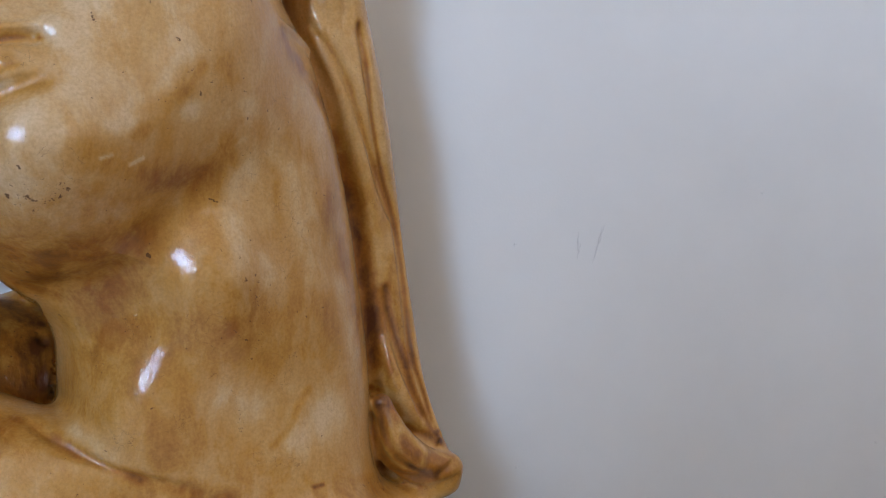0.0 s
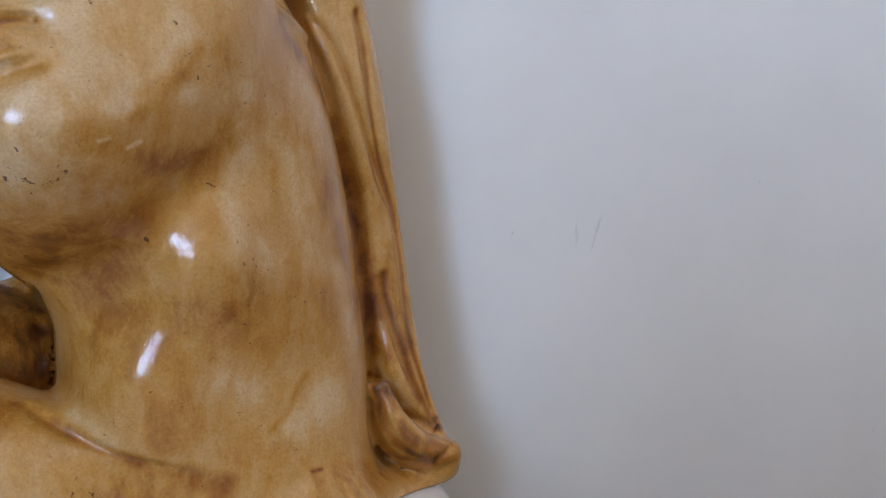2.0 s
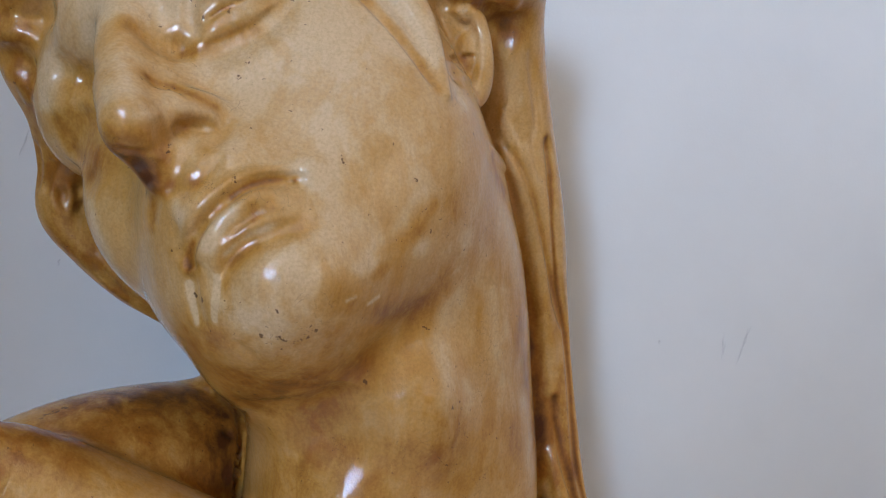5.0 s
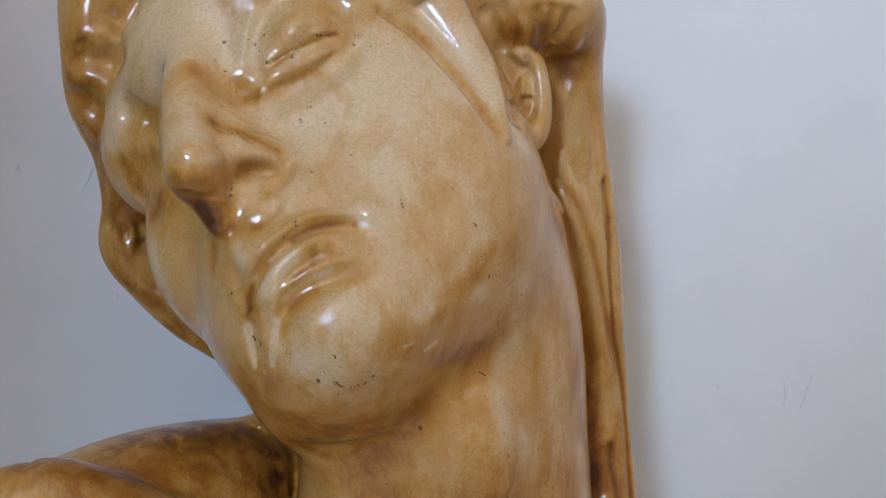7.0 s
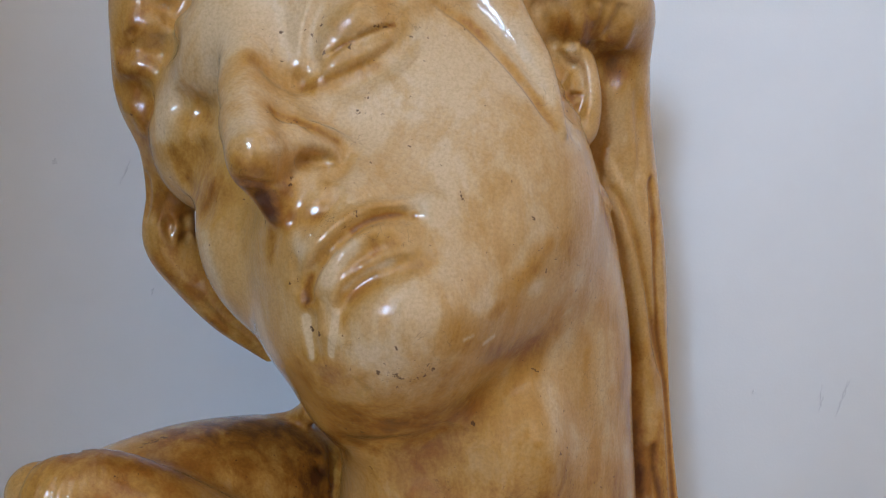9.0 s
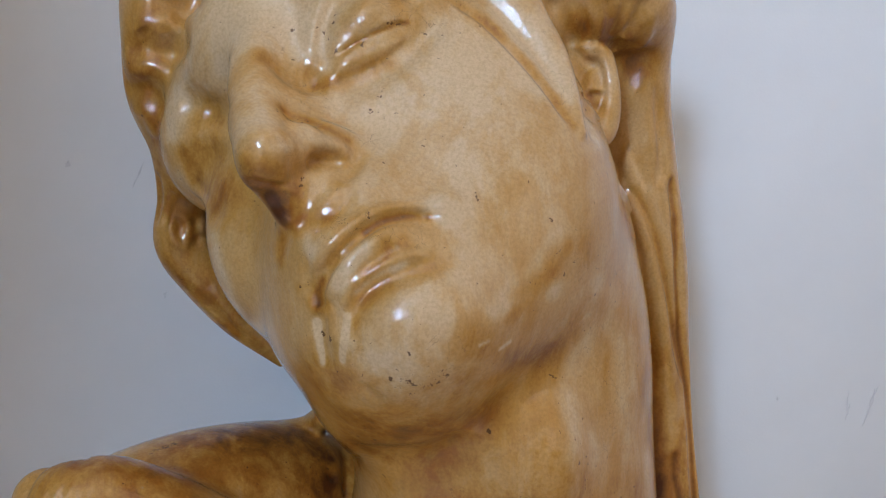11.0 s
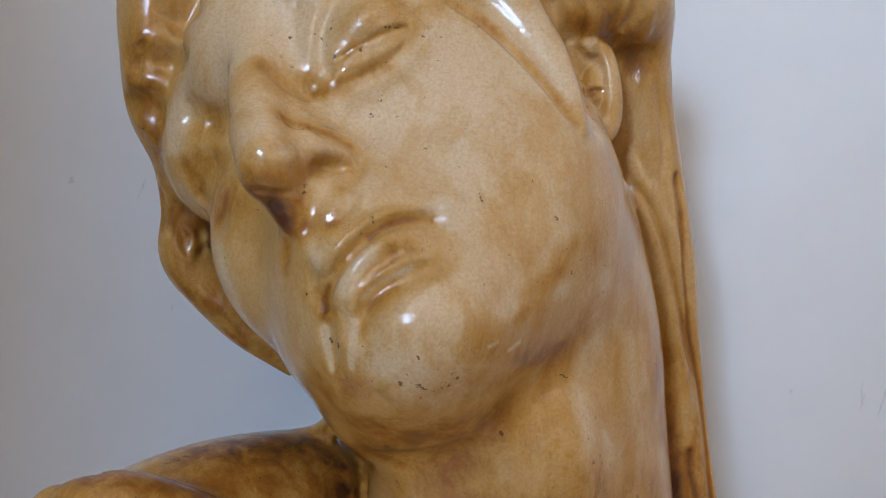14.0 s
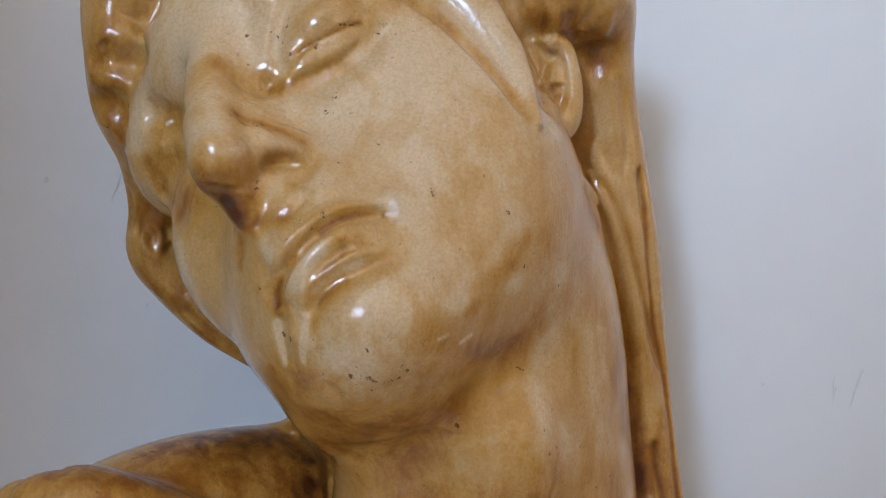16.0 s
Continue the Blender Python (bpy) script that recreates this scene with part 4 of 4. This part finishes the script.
stain('glaze_and_shade', [(-0.1598, 0.3036, 1.5678), (-0.1674, 0.3016, 1.5621), (-0.1730, 0.2996, 1.5549)], 0.0062, 0.85)
stain('glaze_and_shade', [(-0.1457, 0.3059, 1.5615), (-0.1547, 0.3038, 1.5581), (-0.1645, 0.3022, 1.5530), (-0.1698, 0.3020, 1.5473)], 0.0055, 0.75)
stain('glaze_and_shade', [(-0.1722, 0.3019, 1.5397), (-0.1691, 0.3000, 1.5297), (-0.1657, 0.3028, 1.5216)], 0.005, 0.6)
stain('worn', [(-0.1696, 0.3006, 1.5650), (-0.1742, 0.2996, 1.5600), (-0.1772, 0.2996, 1.5539)], 0.005, 1.5)
stain('worn', [(-0.1560, 0.3037, 1.5614), (-0.1647, 0.3017, 1.5567), (-0.1720, 0.3010, 1.5502)], 0.0022, 1.3)
stain('worn', [(-0.1875, 0.3081, 1.5376), (-0.1865, 0.3089, 1.5316), (-0.1847, 0.3106, 1.5227)], 0.0017, 1.9)
stain('worn', [(-0.1746, 0.3021, 1.5412), (-0.1752, 0.3019, 1.5332), (-0.1758, 0.3043, 1.5250)], 0.0019, 1.8)
stain('worn', [(-0.1922, 0.3036, 1.5632), (-0.1934, 0.3054, 1.5696), (-0.1913, 0.3062, 1.5731)], 0.004, 1.0)
stain('worn', [(-0.1480, 0.3140, 1.5855), (-0.1435, 0.3143, 1.5829)], 0.007, 1.2)
stain('glaze_and_shade', [(-0.1983, 0.3074, 1.5732), (-0.1915, 0.3065, 1.5741), (-0.1873, 0.3062, 1.5771)], 0.0045, 0.8)
stain('glaze_and_shade', [(-0.2151, 0.2946, 1.5862), (-0.2086, 0.2983, 1.5836), (-0.2048, 0.3055, 1.5768)], 0.0055, 1.3)
stain('crease_dark', [(-0.2090, 0.3022, 1.5813), (-0.2070, 0.3052, 1.5779), (-0.2040, 0.3079, 1.5728)], 0.0028, 0.75)
stain('glaze_and_shade', [(-0.2003, 0.3026, 1.5955), (-0.1995, 0.3046, 1.5841)], 0.005, 0.6)
stain('glaze_and_shade', [(-0.1980, 0.3116, 1.5965), (-0.1923, 0.3161, 1.5994), (-0.1857, 0.3174, 1.5984)], 0.0042, 0.8)
stain('glaze_and_shade', [(-0.2113, 0.3098, 1.6164), (-0.2035, 0.3178, 1.6142), (-0.1929, 0.3142, 1.6102), (-0.1862, 0.3198, 1.6082), (-0.1823, 0.3214, 1.6029), (-0.1824, 0.3170, 1.5954), (-0.1854, 0.3107, 1.5899)], 0.004, 0.6)
stain('crease_dark', [(-0.2110, 0.3116, 1.6162), (-0.2035, 0.3178, 1.6142), (-0.1929, 0.3142, 1.6102), (-0.1857, 0.3200, 1.6074)], 0.0016, 0.4)
stain('chip', [(-0.2147, 0.2896, 1.5959), (-0.2117, 0.2892, 1.5972), (-0.2098, 0.2892, 1.5953)], 0.0022, 0.35)
stain('glaze_and_shade', [(-0.2141, 0.2905, 1.5911), (-0.2068, 0.2914, 1.5901), (-0.2017, 0.2978, 1.5919)], 0.005, 0.5)
# hollow between brow and nose, shade painted in brown
stain('glaze_and_shade', [(-0.2273, 0.3244, 1.6401), (-0.2204, 0.3318, 1.6375), (-0.2120, 0.3349, 1.6341)], 0.006, 0.65)
stain('glaze_and_shade', [(-0.2089, 0.3349, 1.6396), (-0.2076, 0.3363, 1.6328), (-0.2007, 0.3342, 1.6327), (-0.1896, 0.3366, 1.6370), (-0.1787, 0.3391, 1.6446)], 0.0045, 0.95)
stain('crease_dark', [(-0.2083, 0.3362, 1.6351), (-0.2066, 0.3355, 1.6307)], 0.004, 0.35)
stain('crease_dark', [(-0.1953, 0.3355, 1.6478), (-0.1908, 0.3359, 1.6509), (-0.1820, 0.3372, 1.6564), (-0.1720, 0.3418, 1.6624)], 0.0009, 0.7)
stain('glaze_and_shade', [(-0.1943, 0.3339, 1.6426), (-0.1831, 0.3356, 1.6474), (-0.1739, 0.3397, 1.6553)], 0.005, 0.5)
stain('glaze_and_shade', [(-0.1940, 0.3342, 1.6619), (-0.1826, 0.3357, 1.6655), (-0.1739, 0.3411, 1.6654)], 0.009, 0.35)
# shade below the brow and in the far socket, put into the colour
stain('glaze_and_shade', [(-0.1714, 0.3422, 1.6635), (-0.1640, 0.3460, 1.6689), (-0.1589, 0.3502, 1.6744)], 0.006, 0.5)
stain('glaze_and_shade', [(-0.2624, 0.3550, 1.6300), (-0.2594, 0.3599, 1.6249), (-0.2556, 0.3578, 1.6182)], 0.006, 0.6)
stain('glaze_and_shade', [(-0.2729, 0.3638, 1.6037), (-0.2646, 0.3669, 1.5916), (-0.2522, 0.3534, 1.5806)], 0.007, 0.7)
stain('worn', [(-0.2543, 0.3382, 1.6573), (-0.2726, 0.3535, 1.6432), (-0.2808, 0.3634, 1.6215)], 0.01, 0.8)
stain('worn', [(-0.2470, 0.3460, 1.5654), (-0.2410, 0.3518, 1.5438), (-0.2326, 0.3740, 1.5235)], 0.005, 0.8)
stain('glaze_and_shade', [(-0.2064, 0.3130, 1.5690), (-0.2061, 0.3141, 1.5580)], 0.004, 0.5)
stain('glaze_and_shade', [(-0.1570, 0.3525, 1.6771), (-0.1417, 0.3573, 1.6695), (-0.1254, 0.3556, 1.6550), (-0.1119, 0.3534, 1.6404), (-0.1010, 0.3517, 1.6262)], 0.003, 1.0)
stain('glaze_and_shade', [(-0.0988, 0.4108, 1.6850), (-0.0876, 0.4134, 1.6866), (-0.0745, 0.4297, 1.6836), (-0.0701, 0.4389, 1.6775)], 0.011, 1.1)
stain('glaze_and_shade', [(-0.0957, 0.4183, 1.6657), (-0.0931, 0.4160, 1.6552), (-0.0869, 0.4143, 1.6466)], 0.005, 0.6)
stain('crease_dark', [(-0.0973, 0.3769, 1.6449), (-0.0926, 0.4163, 1.6553), (-0.0882, 0.4154, 1.6565)], 0.0015, 0.5)
stain('worn', [(-0.1354, 0.3635, 1.6779), (-0.1213, 0.3619, 1.6629), (-0.1086, 0.3570, 1.6448)], 0.01, 0.9)
stain('worn', [(-0.0934, 0.3648, 1.6289), (-0.0891, 0.3678, 1.6235)], 0.005, 0.7)
stain('worn', [(-0.1026, 0.4151, 1.6818), (-0.0953, 0.4140, 1.6791)], 0.006, 0.8)
# pitted patches
stain('chip', [(-0.1643, 0.3106, 1.5125), (-0.1509, 0.3041, 1.5193), (-0.1389, 0.3041, 1.5263)], 0.0075, 0.4)
stain('chip', [(-0.1529, 0.3018, 1.5220), (-0.1448, 0.3012, 1.5260)], 0.006, 0.41)
stain('chip', [(-0.0884, 0.3587, 1.4862), (-0.0793, 0.3737, 1.4701), (-0.0866, 0.3721, 1.4499)], 0.012, 0.41)
stain('chip', [(-0.0936, 0.3700, 1.4375), (-0.0897, 0.3749, 1.4186)], 0.008, 0.42)
stain('chip', [(-0.1500, 0.3071, 1.5160), (-0.1390, 0.3055, 1.5242)], 0.007, 0.43)
stain('chip', [(-0.0393, 0.4142, 1.3804), (-0.0239, 0.4529, 1.3713), (-0.0052, 0.4490, 1.3688)], 0.006, 0.43)
stain('chip', [(-0.2845, 0.3862, 1.4628), (-0.2767, 0.3931, 1.4665)], 0.006, 0.47)
stain('chip', [(-0.2114, 0.3064, 1.6150), (-0.2033, 0.3174, 1.6135)], 0.005, 0.45)
stain('chip', [(-0.1750, 0.3262, 1.6093), (-0.1649, 0.3239, 1.6051)], 0.008, 0.39)
stain('chip', [(-0.1798, 0.3367, 1.6599), (-0.1736, 0.3417, 1.6613)], 0.003, 0.47)
stain('chip', [(-0.1351, 0.3220, 1.5914), (-0.1336, 0.3212, 1.5881)], 0.002, 0.5)
# deep brown under the chin, on the far shoulder and behind the neck, with painted-in shade
stain('glaze_and_shade', [(-0.1579, 0.3230, 1.5012), (-0.1430, 0.3337, 1.4988), (-0.1286, 0.3432, 1.5033)], 0.016, 1.1)
stain('glaze_and_shade', [(-0.2255, 0.4366, 1.4689), (-0.2101, 0.4231, 1.4529), (-0.2073, 0.4117, 1.4319)], 0.016, 1.3)
stain('glaze_and_shade', [(-0.2673, 0.3978, 1.4681), (-0.2451, 0.4161, 1.4703), (-0.2227, 0.4331, 1.4669), (-0.2101, 0.4176, 1.4480)], 0.024, 1.15)
stain('glaze_and_shade', [(-0.2981, 0.3371, 1.4658), (-0.2799, 0.3500, 1.4678), (-0.2680, 0.3768, 1.4585)], 0.014, 0.7)
stain('crease_dark', [(-0.1931, 0.3621, 1.4867), (-0.2090, 0.4348, 1.4591), (-0.2065, 0.4221, 1.4474)], 0.0022, 0.7)
stain('glaze_and_shade', [(-0.1797, 0.3487, 1.4869), (-0.1660, 0.3573, 1.4808), (-0.1463, 0.3573, 1.4819)], 0.006, 0.9)
# painted-in shade down the gap beside the veil
stain('crease_dark', [(-0.0667, 0.4199, 1.5940), (-0.0556, 0.4280, 1.5551), (-0.0471, 0.4631, 1.5117), (-0.0399, 0.4625, 1.4610), (-0.0366, 0.4627, 1.4227)], 0.004, 0.22)
stain('glaze_and_shade', [(-0.0266, 0.4409, 1.4147), (-0.0173, 0.4363, 1.3946), (-0.0022, 0.4447, 1.3816)], 0.007, 0.7)
stain('glaze_and_shade', [(-0.0269, 0.4510, 1.3719), (-0.0083, 0.4484, 1.3696), (0.0072, 0.4501, 1.3753)], 0.008, 0.7)
stain('crease_dark', [(-0.0348, 0.4640, 1.4193), (-0.0237, 0.4432, 1.4127), (-0.0101, 0.4628, 1.3956), (0.0044, 0.4675, 1.3879)], 0.0022, 0.8)
stain('worn', [(-0.0198, 0.4384, 1.4031), (-0.0129, 0.4410, 1.3964)], 0.0035, 0.7)
# glaze and wear along the jaw and neck
stain('glaze_and_shade', [(-0.1313, 0.3065, 1.5356), (-0.1227, 0.3187, 1.5336), (-0.1121, 0.3422, 1.5288), (-0.0999, 0.3566, 1.5346), (-0.0872, 0.3638, 1.5500)], 0.01, 0.75)
stain('glaze_and_shade', [(-0.1261, 0.3220, 1.5220), (-0.1217, 0.3305, 1.5213)], 0.007, 0.7)
stain('glaze_and_shade', [(-0.0908, 0.3491, 1.5764), (-0.0884, 0.3536, 1.5702)], 0.01, 0.4)
stain('worn', [(-0.1240, 0.3142, 1.5476), (-0.1136, 0.3266, 1.5530), (-0.1019, 0.3390, 1.5583)], 0.005, 0.7)
stain('worn', [(-0.0834, 0.3634, 1.5647), (-0.0877, 0.3658, 1.5453), (-0.0857, 0.3736, 1.5335)], 0.006, 0.7)
stain('worn', [(-0.1524, 0.2961, 1.5355), (-0.1459, 0.2989, 1.5298), (-0.1372, 0.3016, 1.5341)], 0.01, 0.7)
stain('worn', [(-0.1275, 0.3113, 1.5349), (-0.1247, 0.3147, 1.5365)], 0.0009, 1.6)
stain('worn', [(-0.1207, 0.3220, 1.5335), (-0.1171, 0.3264, 1.5365)], 0.0009, 1.6)
stain('worn', [(-0.0652, 0.3962, 1.5380), (-0.0623, 0.3989, 1.5165)], 0.005, 0.6)
stain('worn', [(-0.0796, 0.3750, 1.4929), (-0.0753, 0.3792, 1.4798)], 0.008, 0.6)
stain('worn', [(-0.0512, 0.4162, 1.4828), (-0.0435, 0.4259, 1.4472)], 0.006, 0.6)
stain('worn', [(-0.0894, 0.3734, 1.4369), (-0.0853, 0.3781, 1.4230)], 0.01, 0.5)
stain('glaze_and_shade', [(-0.0722, 0.3834, 1.4691), (-0.0601, 0.3992, 1.4729), (-0.0507, 0.4125, 1.4548)], 0.01, 0.45)
stain('glaze_and_shade', [(-0.0944, 0.3536, 1.4865), (-0.0888, 0.3602, 1.4739), (-0.0916, 0.3616, 1.4639)], 0.011, 0.55)
stain('glaze_and_shade', [(-0.1568, 0.3655, 1.4632), (-0.1428, 0.3613, 1.4588), (-0.1300, 0.3596, 1.4713)], 0.012, 0.4)
stain('glaze_and_shade', [(-0.0780, 0.3825, 1.4089), (-0.0715, 0.3874, 1.4156), (-0.0670, 0.3920, 1.4266), (-0.0636, 0.3961, 1.4325)], 0.003, 0.8)
stain('chip', [(-0.1519, 0.3027, 1.5209), (-0.1458, 0.3068, 1.5181), (-0.1378, 0.3072, 1.5233)], 0.006, 0.44)
stain('crease_dark', [(-0.0332, 0.4394, 1.4165), (-0.0300, 0.4385, 1.4016), (-0.0218, 0.4374, 1.3877), (-0.0083, 0.4445, 1.3777)], 0.003, 0.7)
stain('glaze_and_shade', [(-0.0531, 0.4314, 1.5438), (-0.0439, 0.4630, 1.5022), (-0.0335, 0.4616, 1.4547), (-0.0256, 0.4566, 1.4239)], 0.006, 0.8)
stain('glaze_and_shade', [(-0.0444, 0.4081, 1.3838), (-0.0345, 0.4269, 1.3794), (-0.0240, 0.4541, 1.3725)], 0.005, 0.6)
stain('crease_dark', [(-0.0601, 0.3929, 1.3866), (-0.0563, 0.3964, 1.3866)], 0.001, 0.8)
stain('chip', [(-0.0934, 0.3572, 1.4712), (-0.0887, 0.3652, 1.4619), (-0.0859, 0.3692, 1.4594)], 0.0008, 0.55)
stain('chip', [(-0.1011, 0.3608, 1.5223), (-0.0983, 0.3630, 1.5209)], 0.0012, 0.55)
stain('chip', [(-0.1036, 0.3354, 1.5711), (-0.1012, 0.3381, 1.5736)], 0.0012, 0.5)
stain('glaze_and_shade', [(-0.0281, 0.4409, 1.4177), (-0.0189, 0.4377, 1.4003), (-0.0052, 0.4438, 1.3849), (0.0072, 0.4522, 1.3810)], 0.011, 1.0)
stain('crease_dark', [(-0.0322, 0.4425, 1.4204), (-0.0266, 0.4406, 1.4142)], 0.004, 0.4)
stain('worn', [(-0.0196, 0.4609, 1.4024), (-0.0129, 0.4426, 1.3975), (-0.0077, 0.4435, 1.3912)], 0.0028, 0.9)
# more brown under the chin, shade painted in with the glaze
stain('glaze_and_shade', [(-0.1718, 0.3247, 1.5011), (-0.1610, 0.3293, 1.4966), (-0.1510, 0.3416, 1.4916), (-0.1379, 0.3491, 1.4937)], 0.014, 1.0)
stain('glaze_and_shade', [(-0.1186, 0.3212, 1.5444), (-0.1069, 0.3330, 1.5587), (-0.0980, 0.3410, 1.5758)], 0.0035, 0.7)
stain('worn', [(-0.1232, 0.3158, 1.5505), (-0.1118, 0.3286, 1.5649), (-0.1042, 0.3354, 1.5795)], 0.006, 0.6)
stain('worn', [(-0.1644, 0.2976, 1.5406), (-0.1509, 0.2971, 1.5318), (-0.1393, 0.3000, 1.5348)], 0.014, 0.7)
stain('glaze_and_shade', [(-0.1650, 0.3176, 1.5050), (-0.1474, 0.3150, 1.5095), (-0.1312, 0.3150, 1.5219)], 0.011, 0.7)
stain('glaze_and_shade', [(-0.1341, 0.3289, 1.6106), (-0.1235, 0.3270, 1.5953), (-0.1261, 0.3214, 1.5788)], 0.012, 0.35)
stain('glaze_and_shade', [(-0.1121, 0.3383, 1.6163), (-0.0989, 0.3423, 1.5992)], 0.014, 0.35)
# chips
stain('chip', [(-0.0812, 0.3611, 1.5893), (-0.0798, 0.3638, 1.5892)], 0.001, 0.8)
stain('chip', [(-0.2977, 0.3832, 1.6213), (-0.2952, 0.3813, 1.6228)], 0.0013, 1)
stain('chip', [(-0.0523, 0.4534, 1.6577), (-0.0512, 0.4546, 1.6536)], 0.0016, 0.8)
stain('chip', [(-0.1238, 0.3497, 1.4984), (-0.1231, 0.3505, 1.4975)], 0.0009, 1)
stain('chip', [(-0.2298, 0.3416, 1.6051), (-0.2262, 0.3384, 1.6058)], 0.003, 0.4)

verts, quads = skin((-0.42, 0.24, 1.35), (0.06, 0.60, 1.90), 0.004)
verts, normals = settle(verts, 1)
verts, quads, normals = refine(verts, quads, normals)
verts, normals = settle(verts, 1)
verts, quads, normals = refine(verts, quads, normals)
verts = verts - np.clip(field(verts), -0.003, 0.003)[:, None] * normals
me = bpy.data.meshes.new("plaster_bust")
me.vertices.add(len(verts))
me.vertices.foreach_set("co", verts.astype(np.float32).ravel())
me.loops.add(quads.size)
me.loops.foreach_set("vertex_index", quads.astype(np.int32).ravel())
me.polygons.add(len(quads))
me.polygons.foreach_set("loop_start", np.arange(0, quads.size, 4, dtype=np.int32))
me.update(calc_edges=True)
me.polygons.foreach_set("use_smooth", np.ones(len(quads), bool))
level = np.argsort(verts[:, 2])
height = verts[level, 2]
for name in ("glaze_and_shade", "worn", "crease_dark", "chip"):
    layer = me.attributes.new(name, "FLOAT", "POINT")
    value = np.zeros(len(verts))
    for kind, c, w, amount in STAINS:
        if kind == name:
            lo, hi = box_of(c, 2.5 * w)
            near = level[np.searchsorted(height, lo[2]):np.searchsorted(height, hi[2])]
            near = near[((verts[near, :2] > lo[:2]) & (verts[near, :2] < hi[:2])).all(1)]
            if len(near):
                e, _ = near_curve(verts[near], c)
                value[near] = np.maximum(value[near], amount * np.exp(-(e / w) ** 2))
    layer.data.foreach_set("value", value.astype(np.float32))
me.materials.append(STATUE)
bust = new("plaster_bust", me)
tagged(bust, "glossy amber-glazed plaster cast of a leaning classical head", "statue")

# ---- scuffs on the wall behind the bust ----


def scuff(x, z, long, lean, wide=0.0012):
    """A thin, broken rub mark on the back wall at world x and z."""
    bm = bmesh.new()
    rng = random.Random(int(1000 * (x + z)))
    n = 9
    row = []
    for i in range(n):
        s = i / (n - 1)
        w = wide * (0.15 + math.sin(math.pi * s)) * rng.uniform(0.5, 1.1) / 2
        mid = (s - 0.5) * long
        bend = rng.uniform(-0.0006, 0.0006)
        row.append([bm.verts.new((bend + side * w, -0.0004 if side else -0.0007, mid)) for side in (-1, 0, 1)])
    for a, b in zip(row, row[1:]):
        for k in (0, 1):
            bm.faces.new((a[k], a[k + 1], b[k + 1], b[k]))
    ob = part("scuff", bm, SCUFF, back)
    along = (x / math.cos(radians(ROOM)), z)
    ob.matrix_local = Matrix.Translation((along[0], 0, along[1])) @ Matrix.Rotation(radians(lean), 4, "Y")


scuff(-0.4248, 1.6110, 0.0050, 20, 0.0030)
scuff(-0.3791, 1.6082, 0.0196, 16, 0.0012)
scuff(-0.3536, 1.5311, 0.0049, 16, 0.0016)
scuff(-0.2572, 1.4732, 0.0041, 6, 0.0012)
scuff(0.1186, 1.4997, 0.0273, 15, 0.0012)
scuff(0.1038, 1.4994, 0.0198, 1, 0.0010)
scuff(0.0561, 1.5004, 0.0023, -51, 0.0015)
scuff(0.1194, 1.5006, 0.0290, 18, 0.0012)
scuff(0.1046, 1.4972, 0.0086, 10, 0.0010)
scuff(0.3519, 1.3423, 0.0030, -61, 0.0018)
scuff(0.2501, 1.5397, 0.0023, -58, 0.0012)
scuff(0.0583, 1.3370, 0.0025, -32, 0.0015)
scuff(0.0555, 1.4997, 0.0020, -41, 0.0012)
